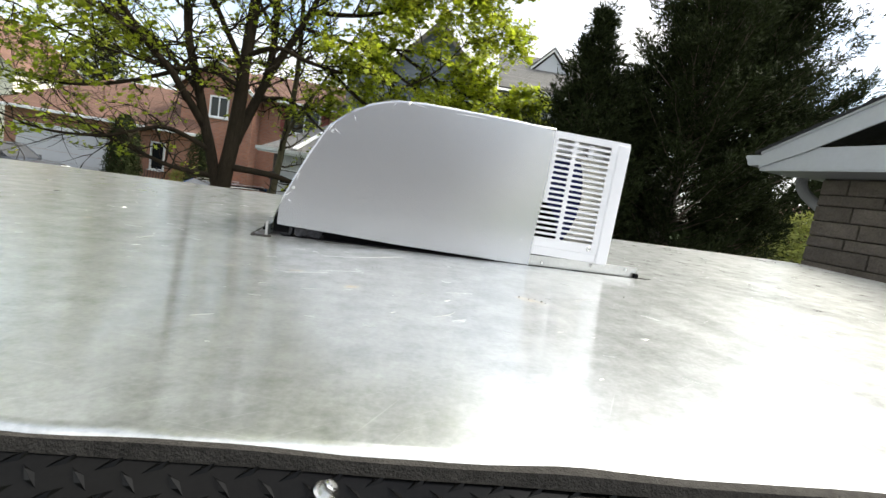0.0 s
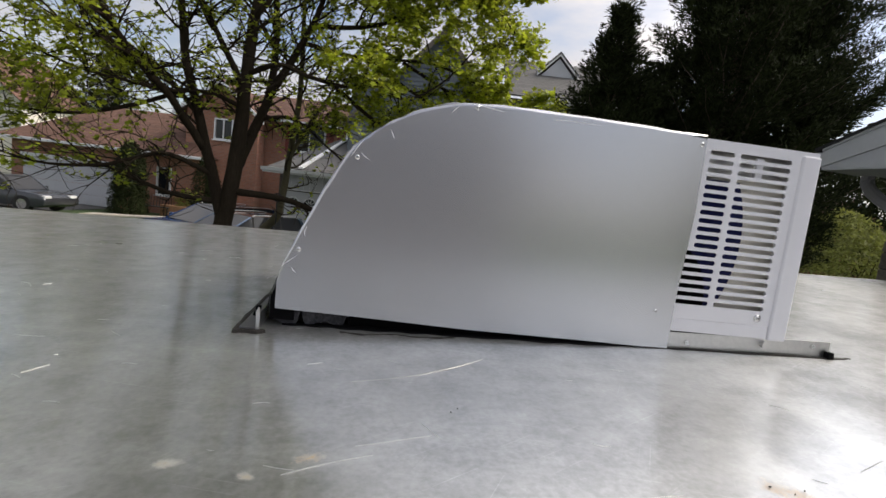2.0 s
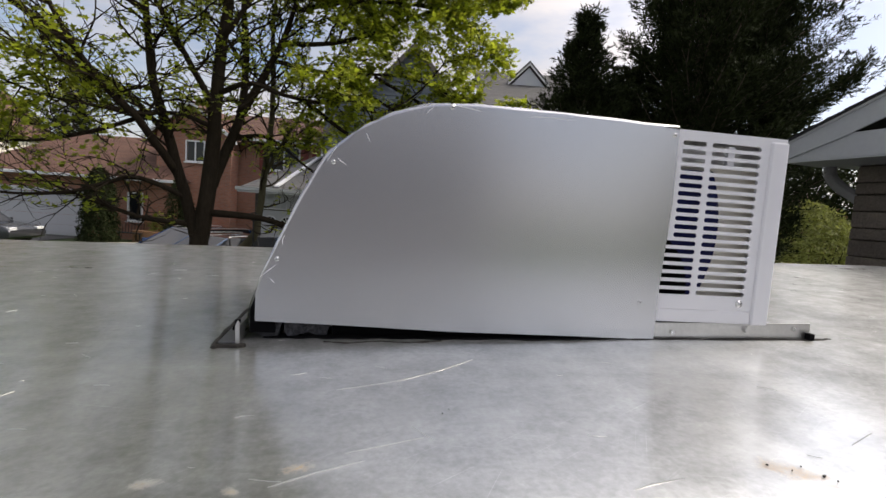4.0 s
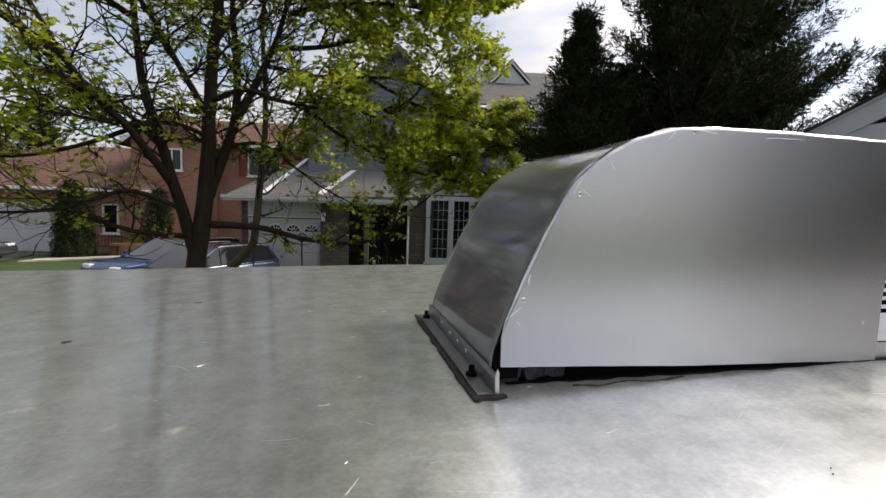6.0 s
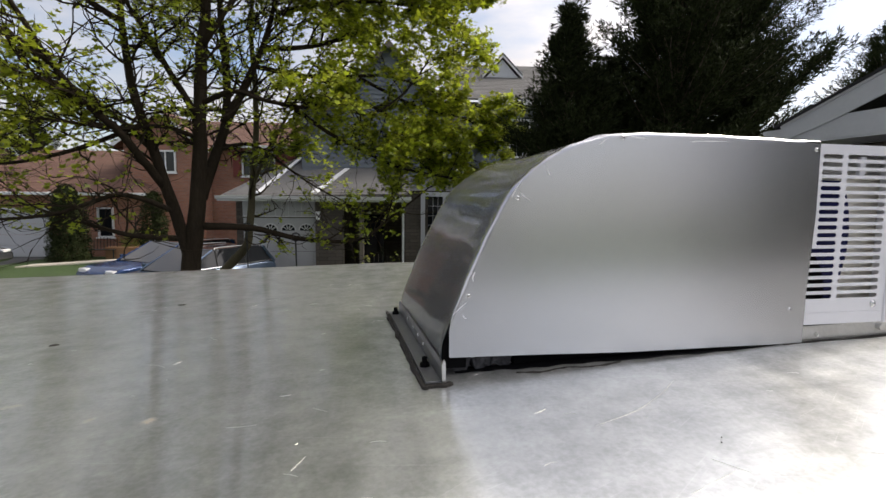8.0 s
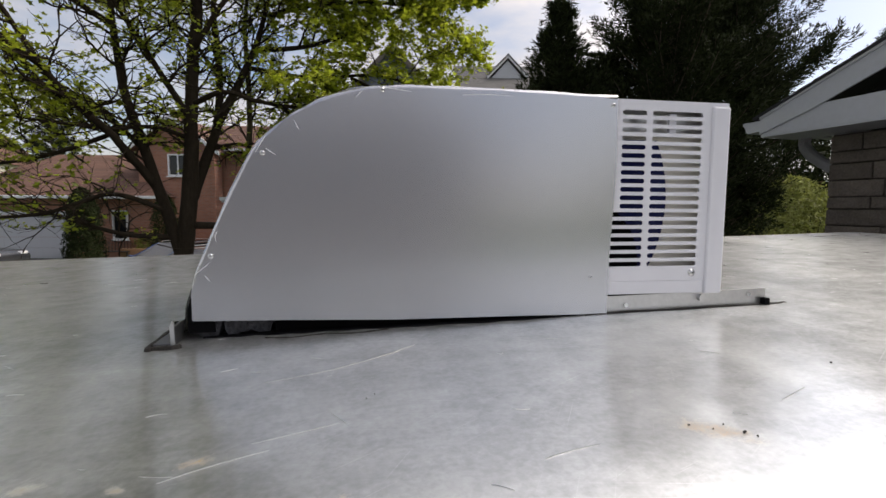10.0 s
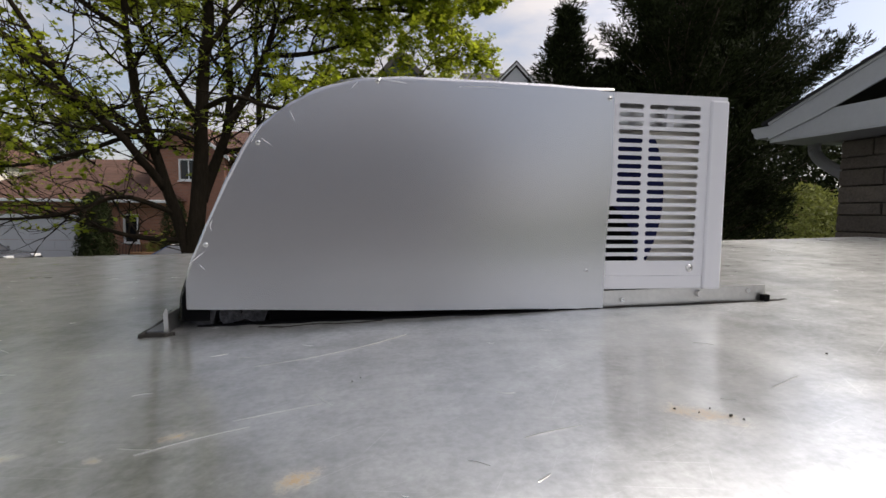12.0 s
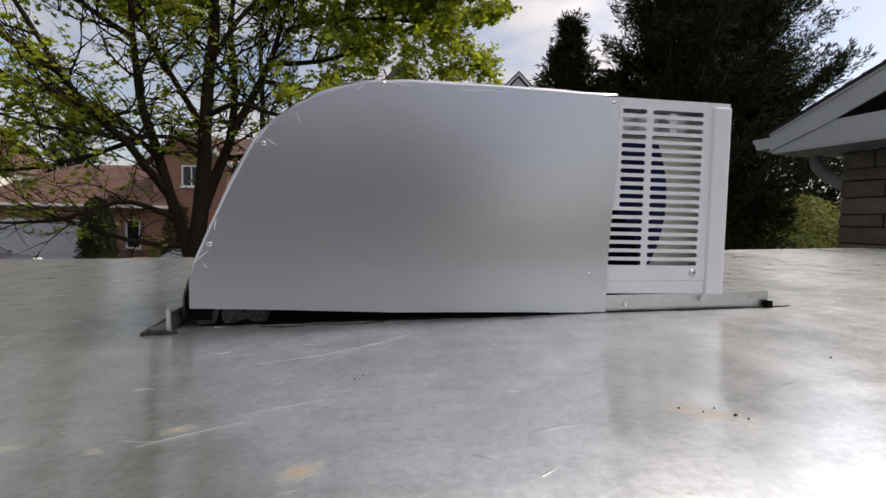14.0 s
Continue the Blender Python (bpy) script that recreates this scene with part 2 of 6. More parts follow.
M_PALE = mat("pale_scuff", (0.66, 0.66, 0.65), 0.36, 0.95, var=0.1, scale=60.0)
M_BARK = mat("grey_brown_bark", (0.035, 0.027, 0.018), 0.95, 0.0, var=0.5, scale=5.0, bump=0.02, bscale=22.0, stretch=(1, 1, 0.25), spec=0.1)
M_MOSS = mat("mossy_bark", (0.085, 0.074, 0.040), 0.95, 0.0, var=0.4, scale=6.0, bump=0.015, bscale=22.0, stretch=(1, 1, 0.3))
M_LEAF = mat("young_maple_leaf", (0.23, 0.325, 0.020), 0.5, 0.0, var=0.35, scale=0.45, color2=(0.46, 0.52, 0.038), rand=-0.6, translucent=0.52)
M_FLOWER = mat("yellow_green_blossom", (0.46, 0.48, 0.045), 0.7, 0.0, var=0.2, scale=0.8, rand=-0.4, translucent=0.45)
M_CEDAR = mat("dark_cedar_foliage", (0.025, 0.033, 0.012), 0.8, 0.0, var=0.5, scale=1.6, rand=-0.6, translucent=0.06, spec=0.08)
M_CEDARTWIG = mat("cedar_bark", (0.10, 0.075, 0.055), 0.95, 0.0, var=0.4, scale=5.0, bump=0.015, bscale=25.0, stretch=(1, 1, 0.2))
M_BUSH = mat("yellow_green_bush", (0.22, 0.24, 0.055), 0.7, 0.0, var=0.3, scale=1.0, rand=-0.4, translucent=0.4)
M_GRASS = mat("lawn_grass", (0.036, 0.068, 0.013), 0.9, 0.0, var=0.35, scale=1.5, bump=0.02, bscale=80.0)
M_ASPHALT = mat("asphalt", (0.055, 0.055, 0.057), 0.9, 0.0, var=0.25, scale=3.0, bump=0.004, bscale=160.0)
M_PATH = mat("pale_concrete_path", (0.46, 0.42, 0.36), 0.9, 0.0, var=0.15, scale=4.0, bump=0.003, bscale=80.0)
M_STONE = mat("taupe_cut_stone", (0.125, 0.106, 0.090), 0.9, 0.0, var=0.45, scale=7.0, rand=0.25, bump=0.022, bscale=22.0)
M_JOINT = mat("dark_stone_joint", (0.060, 0.050, 0.042), 0.95, 0.0, var=0.2, scale=8.0)
M_TILEROOF = mat("brown_asphalt_shingle", (0.125, 0.066, 0.046), 0.95, 0.0, var=0.2, scale=2.0, rand=0.15, bump=0.006, bscale=40.0)
M_GREYROOF = mat("grey_asphalt_shingle", (0.12, 0.118, 0.114), 0.95, 0.0, var=0.2, scale=2.0, rand=0.12, bump=0.006, bscale=40.0)
M_BLKROOF = mat("black_asphalt_shingle", (0.030, 0.030, 0.032), 0.95, 0.0, var=0.3, scale=3.0, bump=0.006, bscale=40.0)
M_WHITE = mat("white_painted_trim", (0.74, 0.75, 0.76), 0.5, 0.0, var=0.05, scale=3.0)
M_SIDING = mat("pale_blue_siding", (0.15, 0.175, 0.205), 0.6, 0.0, var=0.06, scale=2.0)
M_TAUPE = mat("taupe_siding", (0.15, 0.13, 0.11), 0.8, 0.0, var=0.12, scale=2.0)
M_CREAM = mat("cream_stucco", (0.72, 0.68, 0.58), 0.85, 0.0, var=0.08, scale=2.0)
M_TRIM = mat("weathered_white_trim", (0.50, 0.52, 0.55), 0.55, 0.0, var=0.07, scale=3.0)
M_NEIGHBOUR = mat("dark_grey_render", (0.29, 0.29, 0.30), 0.9, 0.0, var=0.1, scale=1.0)
M_DOOR = mat("white_garage_door_paint", (0.50, 0.51, 0.53), 0.5, 0.0, var=0.04, scale=1.5)
M_SHUTTER = mat("dark_red_shutter", (0.17, 0.030, 0.022), 0.6, 0.0, var=0.15)
M_GLASS = mat("dark_window_glass", (0.012, 0.013, 0.016), 0.04, 0.0, var=0.2, scale=1.0, spec=0.4)
M_CARGLASS = mat("tinted_car_glass", (0.016, 0.018, 0.021), 0.03, 0.0, var=0.1, scale=1.0, spec=0.5)
M_WOOD = mat("warm_wood", (0.30, 0.16, 0.08), 0.7, 0.0, var=0.25, scale=6.0)
M_IRON = mat("black_iron", (0.015, 0.015, 0.015), 0.5, 0.0, var=0.2)
M_CARBLUE = mat("metallic_blue_car_paint", (0.012, 0.038, 0.115), 0.18, 0.35, var=0.06, scale=3.0)
M_CARGREY = mat("metallic_silver_blue_car_paint", (0.06, 0.09, 0.14), 0.18, 0.5, var=0.05, scale=3.0)
M_CARDARK = mat("dark_grey_car_paint", (0.075, 0.080, 0.088), 0.18, 0.5, var=0.05, scale=3.0)
M_TYRE = mat("tyre_rubber", (0.020, 0.020, 0.020), 0.85, 0.0, var=0.2)
M_CHROME = mat("bright_trim", (0.75, 0.75, 0.75), 0.12, 1.0, var=0.05)
M_LAMP = mat("clear_lamp_lens", (0.75, 0.75, 0.75), 0.15, 0.0, var=0.05)
M_REDLAMP = mat("red_lamp_lens", (0.30, 0.010, 0.010), 0.2, 0.0, var=0.1)


# ---- building helpers ----
def mesh_of(bm, name, material, smooth=False):
    me = bpy.data.meshes.new(name)
    bmesh.ops.recalc_face_normals(bm, faces=bm.faces)
    bm.to_mesh(me)
    bm.free()
    me.materials.append(material)
    if smooth:
        me.polygons.foreach_set("use_smooth", [True] * len(me.polygons))
    return me


def part(name, bm, material, parent=None, label="", smooth=False):
    ob = new(name, mesh_of(bm, name, material, smooth))
    if parent is not None:
        ob.parent = parent
    if label:
        ob["label"] = label
    return ob


def shared(name, me, parent, m):
    ob = new(name, me)
    ob.parent = parent
    ob.matrix_basis = m
    return ob


def thing(name, m, label, category, group="", kind=""):
    ob = new(name)
    ob.matrix_world = m
    ob.empty_display_size = 0.1
    return tagged(ob, label, category, group, kind)


def box(bm, x0, x1, y0, y1, z0, z1, bev=0.0, m=None):
    v = [bm.verts.new(p) for p in ((x0, y0, z0), (x1, y0, z0), (x1, y1, z0), (x0, y1, z0), (x0, y0, z1), (x1, y0, z1), (x1, y1, z1), (x0, y1, z1))]
    f = [bm.faces.new([v[i] for i in q]) for q in ((3, 2, 1, 0), (4, 5, 6, 7), (0, 1, 5, 4), (1, 2, 6, 5), (2, 3, 7, 6), (3, 0, 4, 7))]
    if bev:
        edges = {e for q in f for e in q.edges}
        r = bmesh.ops.bevel(bm, geom=list(edges), offset=bev, segments=2, affect="EDGES", profile=0.5)
        v = list({x for q in r["faces"] for x in q.verts} | {x for x in v if x.is_valid})
    if m is not None:
        bmesh.ops.transform(bm, matrix=m, verts=v)
    return v


def boxed(*a, **k):
    bm = bmesh.new()
    box(bm, *a, **k)
    return bm


def prism(bm, outline, axis, a, b):
    """Extrude a closed 2D outline from a to b along an axis: y takes (x, z), x takes (y, z), z takes (x, y)."""
    put = {"y": lambda p, q: (p[0], q, p[1]), "x": lambda p, q: (q, p[0], p[1]), "z": lambda p, q: (p[0], p[1], q)}[axis]
    lo, hi = [bm.verts.new(put(p, a)) for p in outline], [bm.verts.new(put(p, b)) for p in outline]
    bm.faces.new(lo)
    bm.faces.new(hi[::-1])
    for i in range(len(lo)):
        j = (i + 1) % len(lo)
        bm.faces.new((lo[i], lo[j], hi[j], hi[i]))
    return lo + hi


def prismed(outline, axis, a, b):
    bm = bmesh.new()
    prism(bm, outline, axis, a, b)
    return bm


def cyl(bm, p, q, r0, r1=None, seg=12, caps=True):
    p, q = Vector(p), Vector(q)
    m = Matrix.Translation((p + q) / 2) @ (q - p).to_track_quat("Z", "Y").to_matrix().to_4x4()
    return bmesh.ops.create_cone(bm, cap_ends=caps, segments=seg, radius1=r0, radius2=r0 if r1 is None else r1, depth=(q - p).length, matrix=m)["verts"]


def tube(bm, pts, radii, seg=8):
    """A tapered tube through points."""
    pts = [Vector(p) for p in pts]
    rings = []
    ref = Vector((0.31, 0.17, 0.93))
    for i, p in enumerate(pts):
        d = (pts[min(i + 1, len(pts) - 1)] - pts[max(i - 1, 0)]).normalized()
        if abs(d.dot(ref)) > 0.95:
            ref = Vector((0.9, 0.1, -0.3))
        a = d.cross(ref).normalized()
        b = d.cross(a)
        rings.append([bm.verts.new(p + radii[i] * (math.cos(6.28319 * k / seg) * a + math.sin(6.28319 * k / seg) * b)) for k in range(seg)])
    for r, s in zip(rings, rings[1:]):
        for k in range(seg):
            bm.faces.new((r[k], r[(k + 1) % seg], s[(k + 1) % seg], s[k]))
    bm.faces.new(rings[0])
    bm.faces.new(rings[-1][::-1])


def smooth_line(pts, n):
    """Catmull-Rom through points, n steps a span."""
    p = [Vector(q) for q in pts]
    p = [2 * p[0] - p[1]] + p + [2 * p[-1] - p[-2]]
    out = []
    for i in range(1, len(p) - 2):
        for k in range(n):
            t = k / n
            out.append(0.5 * (2 * p[i] + (p[i + 1] - p[i - 1]) * t + (2 * p[i - 1] - 5 * p[i] + 4 * p[i + 1] - p[i + 2]) * t * t + (3 * p[i] - p[i - 1] - 3 * p[i + 1] + p[i + 2]) * t ** 3))
    return out + [p[-2]]


GROUND = -2.4

# ---- ground ----
bm = bmesh.new()
bmesh.ops.create_grid(bm, x_segments=60, y_segments=60, size=600)
g = part("ground", bm, M_GRASS)
g.location = (0, 0, GROUND)
tagged(g, "wide green lawn ground with short grass", "ground", kind="structure")


def slab(name, outline, z0, z1, material, label, category):
    ob = part(name, prismed(outline, "z", z0, z1), material)
    return tagged(ob, label, category, kind="structure")


slab("driveway", [(-9.5, 9.6), (5.5, 9.6), (5.5, 5.0), (9, -20), (-16, -20), (-9.5, 3)], GROUND - 0.2, GROUND + 0.02, M_ASPHALT, "dark asphalt driveway around the trailer", "driveway")
slab("driveway_2", [(-12.5, 10.4), (-2.6, 10.4), (-2.6, 16.2), (-6.3, 16.2), (-6.3, 19.5), (-9.5, 19.5), (-12.5, 14.6)], GROUND - 0.2, GROUND + 0.024, M_ASPHALT, "dark asphalt driveway of the grey house", "driveway")
slab("driveway_3", [(-24, 14), (-17.6, 14), (-17.6, 24), (-23.2, 24)], GROUND - 0.2, GROUND + 0.02, M_ASPHALT, "asphalt driveway before the brick house", "driveway")
slab("path", [(-16.4, 20.2), (-13.9, 22.1), (-13.2, 22.4), (-13.2, 23.1), (-14.2, 22.9), (-16.4, 21.1)], GROUND - 0.2, GROUND + 0.05, M_PATH, "pale concrete path along the brick house", "path")

# ---- trailer ----
YAW = 6.9
zdir = Vector((-0.0265, -0.0152, 1)).normalized()
xdir = Vector((math.cos(radians(YAW)), math.sin(radians(YAW)), 0))
xdir = (xdir - zdir * xdir.dot(zdir)).normalized()
ydir = zdir.cross(xdir)
trailer_pose = Matrix.Translation((0, 0, -0.0300)) @ Matrix((xdir, ydir, zdir)).transposed().to_4x4()
U0, U1, V0, V1 = -3.6, 2.72, 0.350, 2.845
trailer = thing("trailer", trailer_pose, "enclosed cargo trailer with a dull galvanised sheet roof", "trailer")


def roof_sheet():
    bm = bmesh.new()
    nu = 150
    rows_v = [V0 - 0.012, V0 - 0.008, V0 - 0.004, V0 + 0.010] + [V0 + 0.04 + (V1 - V0 - 0.04) * j / 63 for j in range(64)]
    nv = len(rows_v) - 1
    grid = []
    for j in range(nv + 1):
        row = []
        for i in range(nu + 1):
            u, v = U0 + (U1 - U0) * i / nu, rows_v[j]
            w = 0.0022 * noise.noise((u * 0.9, v * 1.3, 3.1)) + 0.0012 * noise.noise((u * 3.2, v * 3.6, 7.7))
            w -= 0.02 * max(0.0, 1 - min(u - U0, U1 - u) / 0.10) ** 2 + 0.009 * max(0.0, 1 - (v - V0 + 0.012) / 0.008)
            w -= (0.003 + 0.017 * max(0.0, min(1.0, (u + 0.4) / 1.3))) * max(0.0, 1 - (V1 - v) / 0.10) ** 2
            row.append(bm.verts.new((u, v, w)))
        grid.append(row)
    uv = bm.loops.layers.uv.new("rolling")
    for j in range(nv):
        for i in range(nu):
            bm.faces.new((grid[j][i], grid[j][i + 1], grid[j + 1][i + 1], grid[j + 1][i]))
    for f in bm.faces:
        for lp in f.loops:
            lp[uv].uv = (lp.vert.co.y, lp.vert.co.x)
    ext = bmesh.ops.extrude_face_region(bm, geom=list(bm.faces))
    bmesh.ops.translate(bm, vec=(0, 0, -0.012), verts=[e for e in ext["geom"] if isinstance(e, bmesh.types.BMVert)])
    return bm


part("roof_sheet", roof_sheet(), M_ROOF, trailer, "dull galvanised metal sheet with scratches", smooth=True)
H = -GROUND - 0.62
part("side_wall", boxed(U0, U1, V0 + 0.0, V0 + 0.04, -H, -0.036), M_CARDARK, trailer)
part("side_wall", boxed(U0, U1, V1 - 0.04, V1, -H, -0.036), M_CARDARK, trailer)
part("end_wall", boxed(U1 - 0.04, U1, V0 + 0.042, V1 - 0.042, -H, -0.036), M_CARDARK, trailer)
part("end_wall", boxed(U0, U0 + 0.04, V0 + 0.042, V1 - 0.042, -H, -0.036), M_CARDARK, trailer)
part("floor_pan", boxed(U0, U1, V0, V1, -H - 0.1, -H - 0.004), M_BLACK, trailer)
for u in (-0.9, 0.2):
    for v in (V0 + 0.02, V1 - 0.26):
        bm = bmesh.new()
        cyl(bm, (u, v, -H - 0.18), (u, v + 0.22, -H - 0.18), 0.36, seg=32)
        w = part("wheel", bm, M_TYRE, trailer)
        bm = bmesh.new()
        cyl(bm, (u, v - 0.012, -H - 0.18), (u, v + 0.232, -H - 0.18), 0.2, seg=24)
        part("rim", bm, M_CHROME, w)


def diamond_plate():
    """Edge trim of tread plate: a flat strip that laps the roof, then turns down the side, with raised bars in two directions."""
    bm = bmesh.new()
    prism(bm, [(V0 - 0.080, -0.054), (V0 - 0.008, -0.014), (V0 - 0.008, -0.0105), (V0 - 0.080, -0.0505), (V0 - 0.087, -0.056), (V0 - 0.087, -0.20), (V0 - 0.083, -0.20), (V0 - 0.083, -0.058)], "x", U0, U1)
    for i in range(115):
        for j in range(6):
            u, d = -1.1 + i * 0.032 + (0.016 if j % 2 else 0), 0.009 + 0.0125 * j
            a = radians(33 if j % 2 == 0 else -42)
            m = Matrix.Translation((u, V0 - 0.008 - d * 0.874, -0.0108 - d * 0.486)) @ Matrix.Rotation(radians(29), 4, "X") @ Matrix.Rotation(a, 4, "Z")
            vs = [bm.verts.new(m @ Vector(p)) for p in ((-0.0125, 0, 0), (0, -0.0036, 0), (0.0125, 0, 0), (0, 0.0036, 0), (-0.006, 0, 0.0030), (0.006, 0, 0.0030))]
            for q in ((0, 1, 5, 4), (1, 2, 5), (2, 3, 4, 5), (3, 0, 4)):
                bm.faces.new([vs[k] for k in q])
    return bm


part("edge_trim", diamond_plate(), M_BLACK, trailer, "glossy black diamond plate edging")
bm = bmesh.new()
prism(bm, [(V1 + 0.002, -0.030), (V1 + 0.012, -0.026), (V1 + 0.012, -0.15), (V1 + 0.002, -0.15)], "x", U0, U1)
part("edge_trim", bm, M_ALU, trailer, "thin metal drip edge")


def bead(line, widths, h, wob, seed):
    """An uneven flat band of sealant along a line in the roof plane."""
    bm = bmesh.new()
    pts = smooth_line(line, 14)
    prof = []
    for i, p in enumerate(pts):
        d = (pts[min(i + 1, len(pts) - 1)] - pts[max(i - 1, 0)]).normalized()
        s = Vector((-d.y, d.x, 0))
        a = widths[0] * (1 + wob * 1.6 * noise.noise((i * 0.23, seed, 0.5)))
        b = widths[1] * (1 + wob * 1.6 * noise.noise((i * 0.27, seed, 7.5)))
        z = h * (1 + 0.35 * noise.noise((i * 0.31, seed, 3.5)))
        prof.append([bm.verts.new(p + q) for q in (s * a - Vector((0, 0, 0.004)), s * a * 0.75 + Vector((0, 0, z)), -s * b * 0.75 + Vector((0, 0, z)), -s * b - Vector((0, 0, 0.004)))])
    for r, s in zip(prof, prof[1:]):
        for k in range(4):
            bm.faces.new((r[k], r[(k + 1) % 4], s[(k + 1) % 4], s[k]))
    bm.faces.new(prof[0])
    bm.faces.new(prof[-1][::-1])
    return bm


part("sealant_strip", bead([(u, V0 - 0.007 - 0.010 * max(-0.6, min(0.5, u)) + 0.002 * math.sin(u * 9), -0.0085) for u in np.arange(U0 + 0.05, U1, 0.4)], (0.0065, 0.0095), 0.0070, 0.15, 4), M_SEAL, trailer, "gritty dark sealant along the edge")


def hex_bolt(r=0.0105):
    bm = bmesh.new()
    cyl(bm, (0, 0, 0), (0, 0, 0.0022), r, r * 0.92, 24)
    cyl(bm, (0, 0, 0.0022), (0, 0, 0.0085), r * 0.56, r * 0.54, 6)
    cyl(bm, (0, 0, 0.0085), (0, 0, 0.0095), r * 0.46, r * 0.36, 16)
    return mesh_of(bm, "bolt", M_SCREW)


bolt_me = hex_bolt()
for i in range(11):
    shared("bolt", bolt_me, trailer, pose(-0.018 + 0.61 * (i - 5), V0 - 0.027, -0.0205, 29, 0, 17 * i))

# ---- air conditioner ----
AC = pose(-0.438, 1.303, 0, 0, 0, 7.33)
ac = thing("air_conditioner", AC, "white window air conditioner inside a bent aluminium shroud", "air conditioner")
PROFILE = [(-0.0445, 0.012), (-0.041, 0.038), (-0.021, 0.094), (0.001, 0.1515), (0.034, 0.224), (0.070, 0.293), (0.094, 0.321), (0.121, 0.344), (0.152, 0.364), (0.185, 0.380), (0.232, 0.3955), (0.275, 0.403), (0.36, 0.4065), (0.487, 0.4075), (0.60, 0.406), (0.711, 0.403)]
DEPTH = 0.445


def profile_line():
    """The shroud's outline, smoothed, with its outward normals in the side plane."""
    line = smooth_line([(p[0], 0, p[1]) for p in PROFILE], 3)
    out = []
    for i, p in enumerate(line):
        d = (line[min(i + 1, len(line) - 1)] - line[max(0, i - 1)]).normalized()
        out.append((p, Vector((-d.z, 0, d.x))))
    return out


def rim(i):
    """Radius of the rolled edge: tight at the foot, wide on the slope, small on top."""
    return 0.002 + 0.0028 * max(0.0, min(1.0, (i - 3) / 8))


def side_panel():
    """Flat sheet whose outer edge rolls back into the cover."""
    bm = bmesh.new()
    prof = profile_line()
    rings = []
    for a in (0.0, 0.3, 0.6, 0.9, 1.2, 1.5):
        ring = []
        for i, (p, nv) in enumerate(prof):
            r = rim(i)
            wob = 0.0034 * noise.noise((i * 0.55, a * 2.0, 3.3)) if 0.2 < a < 1.3 else 0.0
            q = p - nv * (r * (1 - math.sin(a)) + wob)
            ring.append(bm.verts.new((max(q.x, -0.031), r * (1 - math.cos(a)), q.z)))
        rings.append(ring)
    for r, s in zip(rings, rings[1:]):
        for i in range(len(r) - 1):
            bm.faces.new((r[i], r[i + 1], s[i + 1], s[i]))
    low = [bm.verts.new((x, 0, z)) for x, z in ((0.7125, 0.264), (0.7045, 0.106), (0.7030, -0.0014), (0.55, 0.0005), (0.31, 0.0012), (0.12, 0.0065), (-0.031, 0.0095))]
    bm.faces.new(rings[0] + low)
    bmesh.ops.recalc_face_normals(bm, faces=bm.faces)
    bmesh.ops.solidify(bm, geom=list(bm.faces), thickness=-0.0014)
    return bm


ob = part("side_panel", side_panel(), M_SHEET, ac, "brushed aluminium side sheet", smooth=True)
for poly in ob.data.polygons:
    if len(poly.vertices) > 8:
        poly.use_smooth = False


def cover():
    """The front and top sheet, bent over the profile, rolled a little over the near edge."""
    bm = bmesh.new()
    line = smooth_line([(p[0] - 0.0008, 0, p[1] + 0.0008) for p in [(-0.0475, -0.012), (-0.046, 0.0)] + PROFILE], 3)
    rows = []
    nv = 24
    for v in [0.0042 + (DEPTH - 0.0042) * j / nv for j in range(nv + 1)]:
        row = []
        f = max(0.0, v) / DEPTH
        for i, p in enumerate(line):
            k = 0.003 * noise.noise((p.x * 5, v * 6, p.z * 5)) if v > 0.006 else 0.0
            sag = -(0.006 if p.z > 0.39 else 0.003) * math.sin(math.pi * f)
            skew = -0.050 * v * max(0.0, min(1.0, 1 - (p.x + 0.03) / 0.55))
            row.append(bm.verts.new((p.x + skew, v, p.z + k * 0.5 + sag)))
        rows.append(row)
    for r, s in zip(rows, rows[1:]):
        for i in range(len(r) - 1):
            bm.faces.new((r[i], r[i + 1], s[i + 1], s[i]))
    ext = bmesh.ops.solidify(bm, geom=list(bm.faces), thickness=0.0014)
    return bm


part("cover_sheet", cover(), M_COVER, ac, "glossy bent aluminium front and top sheet", smooth=True)
bm = bmesh.new()
prism(bm, [(p[0] + 0.004, p[1] - 0.004) for p in PROFILE] + [(0.70, 0.012), (0.02, 0.014)], "y", DEPTH - 0.002, DEPTH)
part("side_panel", bm, M_SHEET, ac)


def screw_mesh():
    bm = bmesh.new()
    rings = []
    for r, z in ((0.0095, 0.0), (0.0093, 0.0011), (0.0062, 0.0013), (0.0060, 0.0026), (0.0048, 0.0043), (0.0028, 0.0053)):
        rings.append([bm.verts.new((r * math.cos(6.28319 * k / 20), r * math.sin(6.28319 * k / 20), z)) for k in range(20)])
    for lo, hi in zip(rings, rings[1:]):
        for k in range(20):
            bm.faces.new((lo[k], lo[(k + 1) % 20], hi[(k + 1) % 20], hi[k]))
    bm.faces.new(rings[-1])
    n = len(bm.faces)
    box(bm, -0.0022, 0.0022, -0.0005, 0.0005, 0.0050, 0.0055)
    box(bm, -0.0005, 0.0005, -0.0022, 0.0022, 0.0050, 0.0056)
    me = mesh_of(bm, "screw", M_SCREW)
    me.materials.append(M_DARK)
    for f in me.polygons:
        f.material_index = 1 if f.index >= n else 0
        f.use_smooth = f.index < n
    return me


